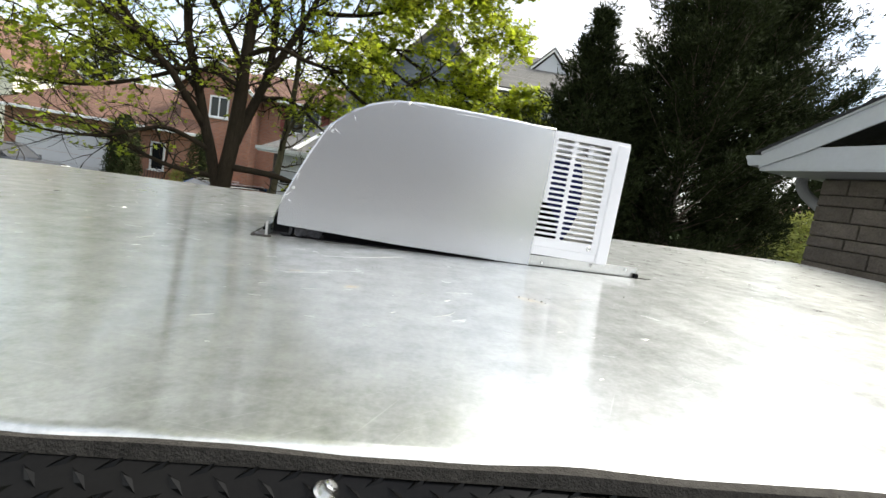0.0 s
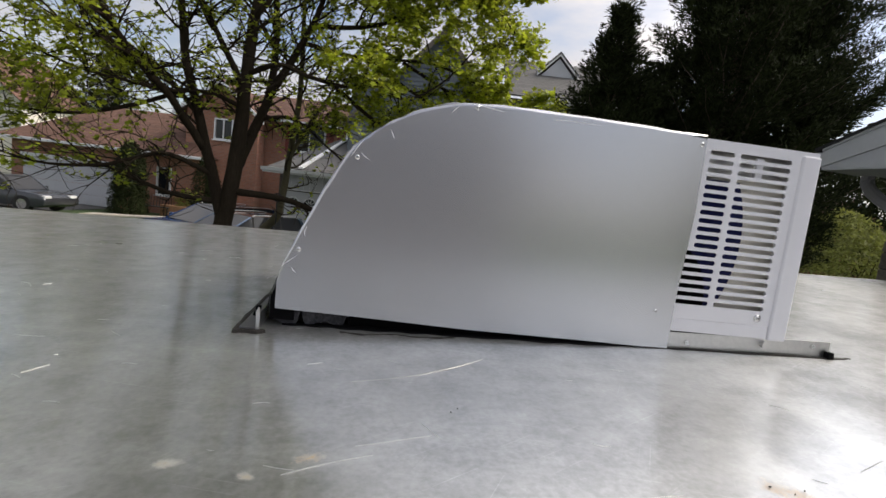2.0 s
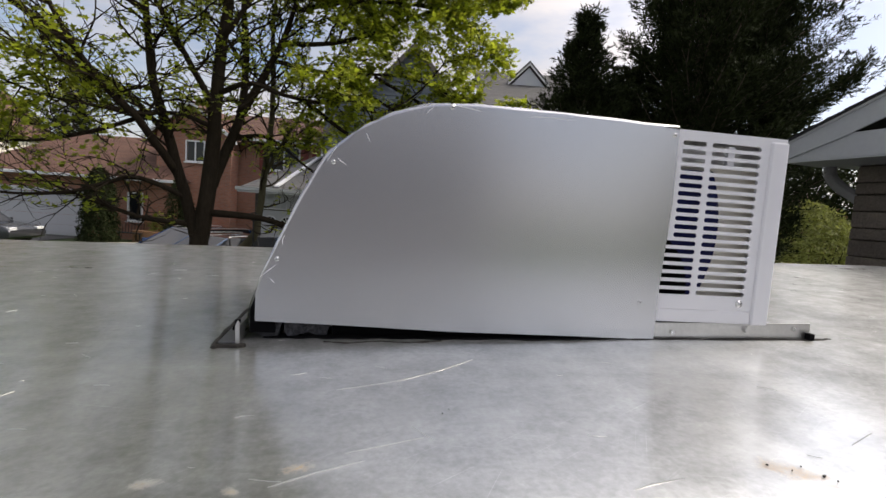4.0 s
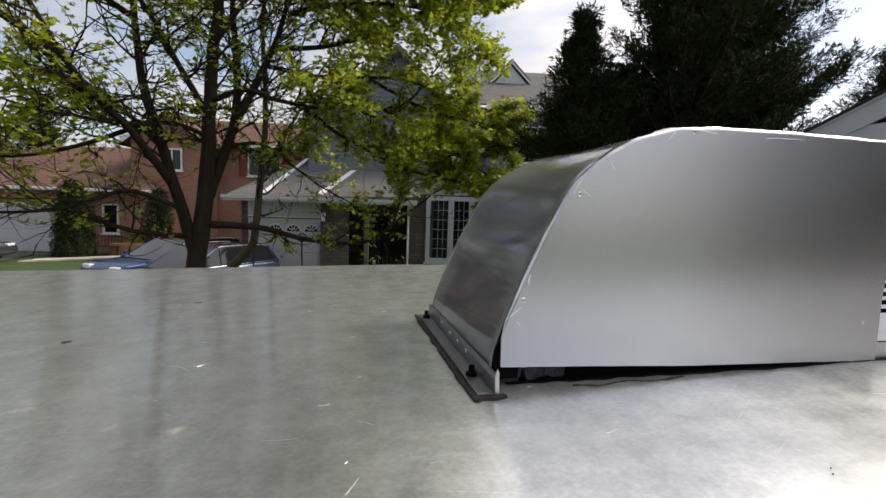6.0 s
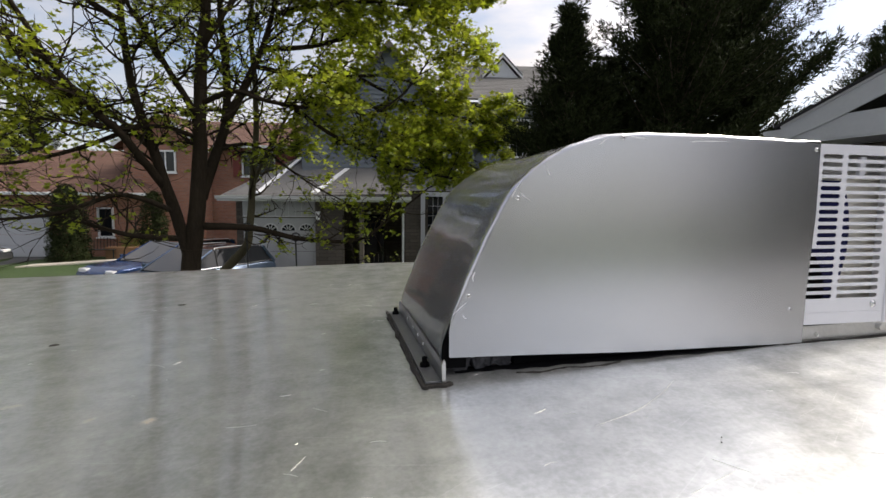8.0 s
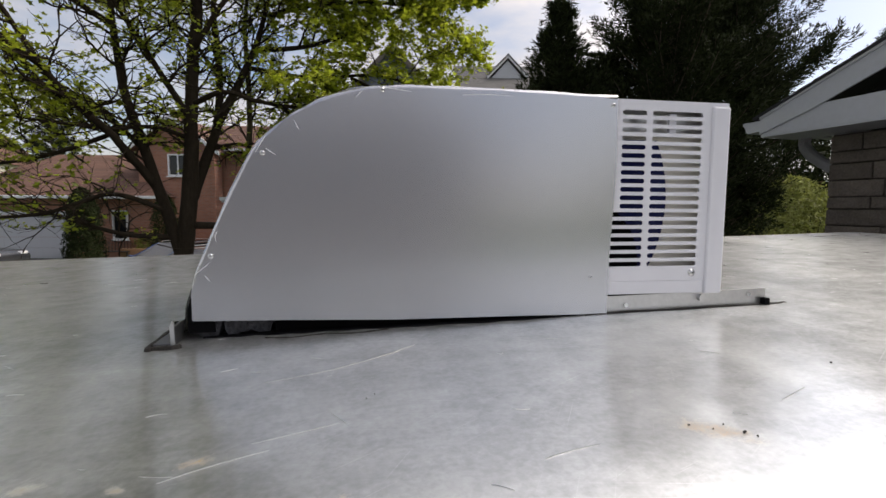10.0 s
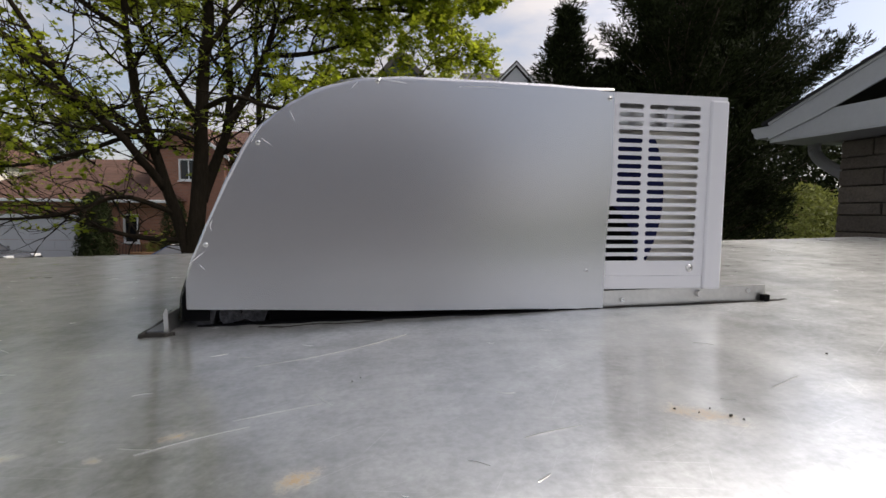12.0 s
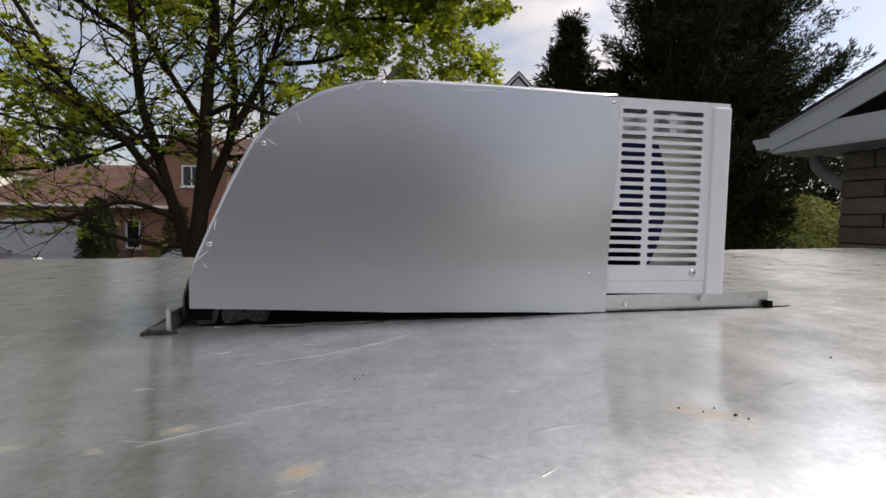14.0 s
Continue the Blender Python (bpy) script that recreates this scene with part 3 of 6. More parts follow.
screw_me = screw_mesh()
for i, (u, z) in enumerate(((0.0, 0.1175), (0.0855, 0.2872), (0.2815, 0.3965), (0.7015, 0.3873), (0.6666, 0.0698))):
    shared("screw", screw_me, ac, pose(u, -0.0002, z, 90, 0, 0) @ pose(0, 0, 0, 0, 0, 33 * i + 12) @ Matrix.Scale(0.72, 4))

# the white case with its slotted side
CASE_Y = 0.003


ROWZ = [0.3765 - 0.01575 * i for i in range(19)]


def case_side():
    """The slotted wall: bars between the openings with rounded ends, built as strips with real holes."""
    bm = bmesh.new()
    t = 0.0015
    cols = ((0.690, 0.7735), (0.7844, 0.8890))

    def sheet(x0, x1, z0, z1):
        box(bm, x0, x1, CASE_Y, CASE_Y + t, z0, z1)
    h = 0.0088
    sheet(0.66, 0.9435, ROWZ[0] + h / 2, 0.4005)
    sheet(0.66, 0.9435, 0.060, ROWZ[-1] - h / 2)
    for i, z in enumerate(ROWZ):
        starts = ((0.7238 if i < 12 else 0.690), 0.7844)
        ends = (0.7730, 0.8890)
        x = 0.66
        zc0, zc1 = z - h / 2, z + h / 2
        for a, b in zip(starts, ends):
            # web left of the slot with a concave round end, then the slot's own round end
            for left, right, flip in ((x, a, False), ):
                r = h / 2
                arc = [(a + r - r * math.sin(q), z - r * math.cos(q)) for q in np.linspace(0, math.pi, 9)]
                prism(bm, [(left, zc1), (left, zc0)] + ([(a + r, zc0)] if left < a + r else []) + arc[1:-1] + [(a + r, zc1)], "y", CASE_Y, CASE_Y + t)
            x = b - h / 2
            arc = [(b - h / 2 + h / 2 * math.sin(q), z + h / 2 * math.cos(q)) for q in np.linspace(0, math.pi, 9)]
            nxt = starts[1] - 0.0 if b < 0.78 else 0.9435
            mid = (b + nxt) / 2
            prism(bm, [(mid, zc0), (mid, zc1), (b - h / 2, zc1)] + arc[1:-1] + [(b - h / 2, zc0)], "y", CASE_Y, CASE_Y + t)
            x = mid
        if i < 18:
            sheet(0.66, 0.9435, ROWZ[i + 1] + h / 2, zc0)
    return bm


case = part("case", case_side(), M_CASE, ac, "white steel side with rows of slots")
bm = bmesh.new()
box(bm, 0.66, 0.9435, CASE_Y + 0.0017, DEPTH, 0.3985, 0.4005)
box(bm, 0.9420, 0.9435, CASE_Y + 0.0017, DEPTH, 0.040, 0.3983)
box(bm, 0.66, 0.940, DEPTH - 0.004, DEPTH - 0.002, 0.040, 0.3983)
box(bm, 0.66, 0.940, CASE_Y + 0.004, DEPTH - 0.005, 0.040, 0.042)
part("case_body", bm, M_CASE, ac)
part("corner_cap", boxed(0.9075, 0.9455, CASE_Y - 0.0045, CASE_Y + 0.03, 0.0325, 0.3935, bev=0.004), M_CASE, ac)
bm = boxed(0.66, 0.9068, CASE_Y - 0.001, CASE_Y + 0.02, 0.0345, 0.0597, bev=0.0015)
part("base_pan", bm, M_CASE, ac, "white bottom tray edge")
shared("screw", screw_me, ac, pose(0.880, CASE_Y - 0.0002, 0.0746, 90, 0, 0) @ Matrix.Scale(0.8, 4))
bm = bmesh.new()
cyl(bm, (0.903, -0.004, 0.0245), (0.903, 0.01, 0.0245), 0.0068, 0.0068, 14)
part("drain_nub", bm, M_ALU, ac)
# inside: fan ring, shroud, chamber with its shade put in as near-black sheets
arc = [(0.560 + 0.277 * math.cos(a), 0.215 + 0.277 * math.sin(a)) for a in np.linspace(-0.60, 0.43, 21)]
part("fan_ring", prismed(arc + [(0.664, arc[-1][1]), (0.664, arc[0][1])], "y", 0.030, 0.040), M_BLUE, ac, "navy blue plastic fan ring")
arc = [(0.655 + 0.122 * math.cos(a), 0.095 + 0.122 * math.sin(a)) for a in np.linspace(-0.35, 1.4, 21)]
# flat near-black disc paints the unlit hollow of the fan opening
part("fan_opening_shade", prismed(arc + [(0.664, arc[-1][1]), (0.664, arc[0][1])], "y", 0.024, 0.0295), M_DARK, ac)
part("shroud", boxed(0.72, 0.938, 0.045, 0.20, 0.045, 0.34), M_BEIGE, ac, "beige foam fan shroud")
part("clip", boxed(0.822, 0.838, 0.0075, 0.016, 0.340, 0.378, bev=0.002), M_CASE, ac, "small white plastic clip")
part("coil", boxed(0.70, 0.93, 0.03, 0.40, 0.345, 0.395), M_ALU, ac)
# two near-black blocks: shade under shroud and case put into their colour
part("dark_base_block", boxed(0.0, 0.655, 0.062, DEPTH - 0.02, -0.012, 0.07), M_DARK, ac, "black block standing for the shade under the unit")
part("dark_base_block", boxed(0.662, 0.93, 0.030, DEPTH - 0.02, -0.010, 0.0385), M_DARK, ac, "black block standing for the shade under the unit")
# added strip: blackens the gap under the panel like an unlit void
part("gap_shade", boxed(0.095, 0.655, 0.022, 0.060, -0.030, 0.03), M_DARK, ac, "black strip put in for the shade of the gap behind the panel")
# seal drawn as a solid filler, its black also painting the void's shade
part("edge_seal", prismed([(-0.042, -0.012), (-0.042, 0.028), (-0.024, 0.080), (0.0, 0.080), (0.0, -0.012)], "y", 0.006, 0.060), M_DARK, ac, "black seal that also fills in the dark void behind the shroud's foot")
# near-black sheet closes the chamber and paints its darkness
part("inner_shade_wall", boxed(0.655, 0.66, 0.01, DEPTH - 0.01, 0.045, 0.39), M_DARK, ac)


def angle_rail():
    """L-section rail on the roof with a punched upright leg."""
    bm = bmesh.new()
    box(bm, 0.60, 1.052, 0.006, 0.009, -0.004, 0.0320)
    box(bm, 0.60, 1.052, 0.009, 0.034, 0.0, 0.003)
    return bm


rail = part("mounting_rail", angle_rail(), M_ALU, ac, "mill aluminium angle rail")
rail.matrix_basis = pose(0, 0.0, -0.0189, 0, -1.42, 0)
for u in (1.012, 0.745, 1.03):
    bm = bmesh.new()
    if u == 1.03:
        box(bm, 1.040, 1.052, -0.007, 0.005, 0.0, 0.014, 0.001)
        part("nut", bm, M_DARK, rail)
    else:
        cyl(bm, (u, 0.006, 0.022 if u > 0.9 else 0.014), (u, 0.001, 0.022 if u > 0.9 else 0.014), 0.005, 0.0045, 6)
        part("bolt", bm, M_SCREW, rail)

part("sealant", bead([(0.66, 0.001, 0.0), (0.82, 0.001, 0.0), (1.05, 0.001, 0.0), (1.10, 0.006, 0.0)], (0.004, 0.005), 0.002, 0.6, 12), M_SEAL, rail)
front = thing("mounting_bracket", AC @ pose(-0.0490, -0.036, -0.0215, 0.67, -1.62, 2.2), "mill aluminium angle bracket bedded in dark sealant at the shroud's foot", "bracket")
part("upright_leg", prismed([(-0.003, 0.0), (0.0, 0.0), (0.0, 0.024), (0.003, 0.031), (0.000, 0.032), (-0.003, 0.025)], "y", 0.0, 0.505), M_BRACKET, front)
part("base_leg", boxed(-0.030, -0.0035, 0.0, 0.505, 0.002, 0.005, bev=0.0006), M_BRACKET, front)
part("end_flange", prismed([(-0.0028, 0.0), (0.0035, 0.0), (0.0035, 0.036), (0.0012, 0.041), (-0.0028, 0.033)], "y", -0.004, -0.0005), M_ALU, front, "bright cut end of the angle")
part("sealant", bead([(-0.028, -0.010, 0.002), (-0.035, 0.0, 0.002), (-0.036, 0.12, 0.002), (-0.035, 0.25, 0.002), (-0.037, 0.38, 0.002), (-0.035, 0.515, 0.002)], (0.0045, 0.0040), 0.0012, 0.6, 9), M_SEAL, front)
part("sealant", bead([(-0.038, -0.006, 0.002), (-0.02, -0.009, 0.002), (0.0, -0.010, 0.002), (0.012, -0.004, 0.002)], (0.004, 0.004), 0.0012, 0.6, 10), M_SEAL, front)
for v in (0.074, 0.468):
    bm = bmesh.new()
    cyl(bm, (-0.017, v, 0.005), (-0.017, v, 0.011), 0.010, 0.009, 6)
    cyl(bm, (-0.017, v, 0.011), (-0.017, v, 0.022), 0.005, 0.005, 10)
    part("nut", bm, M_DARK, front)
for v in (0.16, 0.22, 0.28, 0.36):
    bm = bmesh.new()
    cyl(bm, (-0.003, v, 0.019), (-0.0042, v, 0.019), 0.0045, 0.0040, 14)
    part("bolt", bm, M_SCREW, front)


def foam_block(seed, w, d, h):
    rnd = random.Random(seed)
    bm = bmesh.new()
    bmesh.ops.create_cube(bm, size=1.0)
    bmesh.ops.subdivide_edges(bm, edges=list(bm.edges), cuts=4, use_grid_fill=True)
    for v in bm.verts:
        n = 0.12 * noise.noise(v.co * 3.1 + Vector((seed, 0, 0)))
        v.co = Vector((v.co.x * w * (1 + n), v.co.y * d * (1 + n), v.co.z * h * (1 + n)))
    return bm


for i, (u, w, h, r) in enumerate(((-0.012, 0.040, 0.036, 12), (0.030, 0.034, 0.026, -18), (0.066, 0.038, 0.032, 20))):
    ob = part("foam_block", foam_block(i, w, 0.05, h), M_FOAM)
    ob.matrix_world = AC @ pose(u, 0.037 + 0.003 * i, -0.020 + h * 0.5 + u * 0.027, 0, r, 6 * i)
    tagged(ob, "torn grey foam block stuffed under the shroud", "foam block", group="foam under the shroud")

# ---- brick surface ----
def brick_mat(name, c1, c2, mortar, bw, bh):
    m = bpy.data.materials.new(name)
    m.use_nodes = True
    n, l = m.node_tree.nodes, m.node_tree.links
    b = n["Principled BSDF"]
    b.inputs["Roughness"].default_value = 0.9
    geo = n.new("ShaderNodeTexCoord")
    sep, com = n.new("ShaderNodeSeparateXYZ"), n.new("ShaderNodeCombineXYZ")
    ad = n.new("ShaderNodeMath")
    l.new(geo.outputs["Object"], sep.inputs[0])
    l.new(sep.outputs["X"], ad.inputs[0])
    l.new(sep.outputs["Y"], ad.inputs[1])
    l.new(ad.outputs[0], com.inputs["X"])
    l.new(sep.outputs["Z"], com.inputs["Y"])
    br = n.new("ShaderNodeTexBrick")
    br.inputs["Color1"].default_value, br.inputs["Color2"].default_value, br.inputs["Mortar"].default_value = (*c1, 1), (*c2, 1), (*mortar, 1)
    br.inputs["Scale"].default_value = 1.0
    br.inputs["Brick Width"].default_value, br.inputs["Row Height"].default_value, br.inputs["Mortar Size"].default_value = bw, bh, 0.008
    l.new(com.outputs[0], br.inputs["Vector"])
    nz = n.new("ShaderNodeTexNoise")
    nz.inputs["Scale"].default_value = 0.8
    l.new(geo.outputs["Object"], nz.inputs["Vector"])
    hs = n.new("ShaderNodeHueSaturation")
    mr = n.new("ShaderNodeMapRange")
    mr.inputs["To Min"].default_value, mr.inputs["To Max"].default_value = 0.75, 1.25
    l.new(nz.outputs["Fac"], mr.inputs["Value"])
    l.new(mr.outputs["Result"], hs.inputs["Value"])
    l.new(br.outputs["Color"], hs.inputs["Color"])
    l.new(hs.outputs["Color"], b.inputs["Base Color"])
    bp = n.new("ShaderNodeBump")
    bp.inputs["Distance"].default_value = 0.006
    l.new(br.outputs["Fac"], bp.inputs["Height"])
    bp.invert = True
    l.new(bp.outputs["Normal"], b.inputs["Normal"])
    return m


M_BRICKWALL = brick_mat("orange_brickwork", (0.40, 0.180, 0.115), (0.31, 0.135, 0.088), (0.28, 0.22, 0.185), 0.21, 0.072)
M_TAUPEWALL = brick_mat("taupe_stonework", (0.115, 0.100, 0.086), (0.08, 0.07, 0.06), (0.05, 0.044, 0.038), 0.5, 0.12)


# ---- trees ----
def leaf_mesh(name, centers, normals, sizes, material, lobes=True, seed=1):
    """Many small folded leaves in one mesh."""
    rnd = np.random.RandomState(seed)
    k = len(centers)
    c, nrm = np.asarray(centers, float), np.asarray(normals, float)
    nrm /= np.linalg.norm(nrm, axis=1)[:, None] + 1e-9
    r = rnd.normal(size=(k, 3))
    a = np.cross(nrm, r)
    a /= np.linalg.norm(a, axis=1)[:, None] + 1e-9
    b = np.cross(nrm, a)
    shape = np.array([(0, -0.15, 0), (0.32, -0.30, 0.05), (0.24, 0.02, 0.02), (0.55, 0.22, 0.12), (0.20, 0.30, 0.03), (0, 0.75, 0.10), (-0.20, 0.30, 0.03), (-0.55, 0.22, 0.12), (-0.24, 0.02, 0.02), (-0.32, -0.30, 0.05)]) if lobes else np.array([(0, 0, 0), (0.16, 0.4, 0.04), (0, 1.0, 0.1), (-0.16, 0.4, 0.04)])
    s = np.asarray(sizes, float)[:, None, None]
    v = c[:, None, :] + s * (shape[None, :, 0, None] * a[:, None, :] + shape[None, :, 1, None] * b[:, None, :] + shape[None, :, 2, None] * nrm[:, None, :])
    m = len(shape)
    me = bpy.data.meshes.new(name)
    me.vertices.add(k * m)
    me.vertices.foreach_set("co", v.reshape(-1))
    me.loops.add(k * m)
    me.loops.foreach_set("vertex_index", np.arange(k * m))
    me.polygons.add(k)
    me.polygons.foreach_set("loop_start", np.arange(k) * m)
    me.polygons.foreach_set("loop_total", np.full(k, m))
    me.update()
    me.validate()
    me.materials.append(material)
    return me


def limb(bm, pts, r0, r1, seg=8, steps=5):
    line = smooth_line(pts, steps)
    n = len(line)
    rad = [r0 + (r1 - r0) * (i / (n - 1)) ** 0.8 for i in range(n)]
    for i in range(1, n - 1):
        line[i] = line[i] + 0.25 * rad[i] * Vector((noise.noise(line[i] * 2.3), noise.noise(line[i] * 2.3 + Vector((5, 0, 0))), noise.noise(line[i] * 2.3 + Vector((0, 9, 0)))))
    tube(bm, line, rad, seg)
    return line, rad


MAPLE_X, MAPLE_Y = -4.05, 8.35
maple = thing("maple_tree", pose(MAPLE_X, MAPLE_Y, GROUND), "spreading maple tree with dark trunks and sparse young leaves", "tree")


def local(pts):
    return [Vector((p[0] - MAPLE_X, p[1] - MAPLE_Y, p[2] - GROUND)) for p in pts]


MAIN_STEM = [
    ("trunk", 0.170, 0.055, [(-4.1, 8.35, -2.45), (-4.1, 8.3, -0.8), (-4.0, 8.3, -0.1), (-3.9, 8.3, 0.8), (-3.9, 8.35, 1.55), (-3.86, 8.4, 2.5), (-3.8, 8.5, 3.6), (-3.9, 8.4, 5.2), (-3.7, 8.3, 6.8)]),
    ("limb", 0.100, 0.028, [(-4.12, 8.3, -0.6), (-4.33, 8.1, 0.5), (-4.46, 7.9, 1.26), (-4.6, 7.8, 1.96), (-4.63, 7.7, 2.65), (-4.6, 7.5, 3.7), (-4.9, 7.2, 5.4)]),
    ("limb", 0.105, 0.035, [(-3.92, 8.33, 0.35), (-3.76, 8.6, 1.06), (-3.67, 8.8, 1.64), (-3.7, 9.0, 2.57), (-3.84, 9.2, 3.75), (-3.7, 9.5, 5.6)]),
    ("limb", 0.09, 0.025, [(-3.68, 8.78, 1.6), (-3.4, 8.9, 2.18), (-3.1, 9.1, 3.0), (-2.95, 9.3, 3.75), (-2.7, 9.6, 5.2)]),
    ("limb", 0.07, 0.018, [(-4.35, 8.1, 0.5), (-4.6, 7.5, 1.2), (-4.8, 7.1, 1.56), (-5.0, 6.8, 2.0), (-5.2, 6.4, 2.7), (-5.6, 5.9, 3.6)]),
    ("limb", 0.06, 0.016, [(-3.92, 8.35, 1.6), (-4.14, 8.0, 2.2), (-4.3, 7.7, 2.65), (-4.45, 7.4, 3.1), (-4.7, 7.0, 4.2)]),
    ("limb", 0.048, 0.012, [(-3.88, 8.35, 1.84), (-3.3, 8.2, 2.0), (-2.8, 8.2, 1.87), (-2.2, 8.3, 1.8), (-1.8, 8.5, 1.95), (-1.3, 8.7, 1.78), (-0.7, 9.0, 2.2), (-0.25, 9.3, 2.85)]),
    ("limb", 0.055, 0.014, [(-3.13, 9.1, 2.95), (-2.5, 9.2, 3.0), (-1.95, 9.4, 3.2), (-1.35, 9.6, 3.5), (-0.7, 9.8, 3.9), (0.2, 9.8, 4.1)]),
    ("limb", 0.04, 0.010, [(-3.75, 8.6, 1.15), (-3.4, 8.9, 1.28), (-3.15, 9.2, 1.2), (-2.8, 9.5, 0.9), (-2.3, 9.7, 0.55), (-1.6, 9.9, 0.2)]),
    ("limb", 0.065, 0.014, [(-3.98, 8.3, -0.1), (-3.2, 8.5, -0.14), (-2.45, 8.8, -0.34), (-1.5, 9.1, -0.38), (-0.9, 9.4, 0.05), (-0.2, 9.7, 0.6)]),
    ("limb", 0.05, 0.012, [(-4.2, 8.25, -0.3), (-4.8, 8.0, -0.24), (-5.2, 7.8, -0.1), (-5.6, 7.7, 0.05), (-6.1, 7.4, 0.3)]),
    ("limb", 0.045, 0.011, [(-4.2, 8.2, 0.1), (-4.7, 7.7, 0.38), (-5.05, 7.4, 0.25), (-5.4, 7.2, 0.1), (-6.0, 6.8, 0.05), (-6.7, 6.4, 0.3)]),
    ("limb", 0.04, 0.010, [(-3.95, 8.35, 1.3), (-4.25, 7.9, 1.4), (-4.6, 7.5, 1.3), (-4.9, 7.1, 1.3), (-5.4, 6.7, 1.35), (-6.0, 6.3, 1.6)]),
    ("limb", 0.05, 0.012, [(-3.85, 8.4, 2.7), (-3.2, 8.3, 3.5), (-2.4, 8.5, 4.2), (-1.2, 8.9, 4.9)]),
    ("limb", 0.05, 0.012, [(-4.62, 7.65, 2.8), (-5.4, 7.6, 3.3), (-6.4, 7.7, 3.9), (-7.4, 7.9, 4.3)]),
    ("limb", 0.05, 0.012, [(-4.4, 8.0, 1.0), (-5.3, 8.4, 1.7), (-6.4, 8.8, 2.2), (-7.6, 9.0, 2.5)]),
    ("limb", 0.05, 0.010, [(-2.9, 9.3, 3.6), (-2.0, 9.5, 3.9), (-0.8, 9.7, 4.0), (0.1, 9.8, 3.8), (0.5, 9.8, 3.4)]),
    ("limb", 0.045, 0.010, [(-3.2, 9.0, 2.6), (-2.2, 9.2, 2.5), (-1.0, 9.4, 2.6), (0.0, 9.6, 2.35), (0.65, 9.7, 2.2)]),
    ("limb", 0.040, 0.009, [(-2.5, 8.5, 1.85), (-1.6, 8.9, 1.3), (-0.6, 9.3, 1.25), (0.2, 9.6, 1.3), (0.85, 9.7, 1.5)]),
    ("limb", 0.038, 0.009, [(-2.2, 9.2, 2.5), (-1.0, 9.3, 1.9), (0.1, 9.5, 1.3), (0.75, 9.6, 0.95)]),
    ("limb", 0.036, 0.009, [(-1.5, 9.35, 2.55), (-0.4, 9.6, 2.1), (0.4, 9.7, 1.95), (0.95, 9.7, 1.7)]),
    ("limb", 0.034, 0.009, [(-1.6, 8.9, 1.3), (-0.8, 9.1, 0.95), (0.0, 9.3, 0.8), (0.6, 9.5, 0.75)]),
    ("limb", 0.04, 0.010, [(-4.5, 7.8, 1.4), (-5.2, 7.3, 0.95), (-5.9, 7.0, 0.75), (-6.8, 6.8, 0.8)]),
    # high limbs out of view, mostly there for the roof sheet to mirror
    ("limb", 0.06, 0.012, [(-3.75, 8.3, 6.5), (-3.2, 8.0, 7.6), (-2.6, 7.9, 8.8)]),
    ("limb", 0.06, 0.012, [(-3.9, 8.4, 5.2), (-4.8, 7.8, 6.3), (-5.8, 7.4, 7.4), (-6.5, 7.0, 8.2)]),
    ("limb", 0.05, 0.012, [(-3.75, 8.3, 5.8), (-2.8, 8.6, 6.4), (-1.6, 8.9, 6.6), (-0.6, 9.2, 6.9)]),
    ("limb", 0.05, 0.012, [(-3.9, 8.4, 4.6), (-4.1, 7.3, 5.4), (-4.0, 6.3, 6.0), (-4.2, 5.6, 6.3)]),
    ("limb", 0.05, 0.012, [(-2.7, 9.6, 5.2), (-1.8, 9.3, 5.8), (-0.8, 9.0, 5.7), (0.0, 9.1, 5.3)]),
    ("limb", 0.05, 0.012, [(-4.9, 7.2, 5.4), (-5.4, 6.8, 6.6), (-5.0, 6.6, 7.8)]),
    ("limb", 0.06, 0.012, [(-3.85, 8.4, 5.0), (-3.6, 6.8, 6.2), (-3.2, 5.0, 6.9), (-2.9, 3.6, 7.2)]),
    ("limb", 0.06, 0.012, [(-4.7, 7.4, 4.6), (-5.4, 6.0, 5.8), (-5.6, 4.6, 6.5), (-5.4, 3.4, 6.9)]),
    ("limb", 0.05, 0.012, [(-3.75, 8.3, 6.0), (-2.8, 7.4, 7.2), (-1.8, 6.4, 7.9), (-1.0, 5.6, 8.2)]),
    ("limb", 0.07, 0.014, [(-4.6, 7.5, 3.7), (-5.3, 6.6, 5.0), (-6.3, 5.9, 6.1), (-7.2, 5.2, 6.8)]),
    ("limb", 0.06, 0.014, [(-4.8, 7.3, 5.0), (-6.0, 7.0, 5.9), (-7.3, 6.8, 6.4), (-8.4, 6.8, 6.6)]),
    ("limb", 0.06, 0.012, [(-3.9, 8.4, 4.9), (-3.4, 7.2, 5.6), (-2.9, 6.0, 6.0), (-2.2, 5.0, 6.2)]),
    ("limb", 0.07, 0.014, [(-3.88, 8.4, 4.2), (-4.6, 6.9, 5.0), (-4.9, 5.5, 5.5), (-5.0, 4.2, 5.7)]),
    ("limb", 0.06, 0.014, [(-3.8, 8.4, 5.6), (-4.4, 6.6, 7.2), (-4.4, 5.0, 8.2), (-4.2, 3.8, 8.7)]),
    ("limb", 0.05, 0.012, [(-5.0, 6.8, 2.0), (-6.2, 6.2, 2.9), (-7.3, 5.8, 3.7), (-8.2, 5.6, 4.4)]),
    ("limb", 0.04, 0.010, [(-3.7, 9.0, 2.4), (-4.4, 9.6, 3.2), (-5.3, 10.1, 3.9), (-6.4, 10.4, 4.3)]),
]
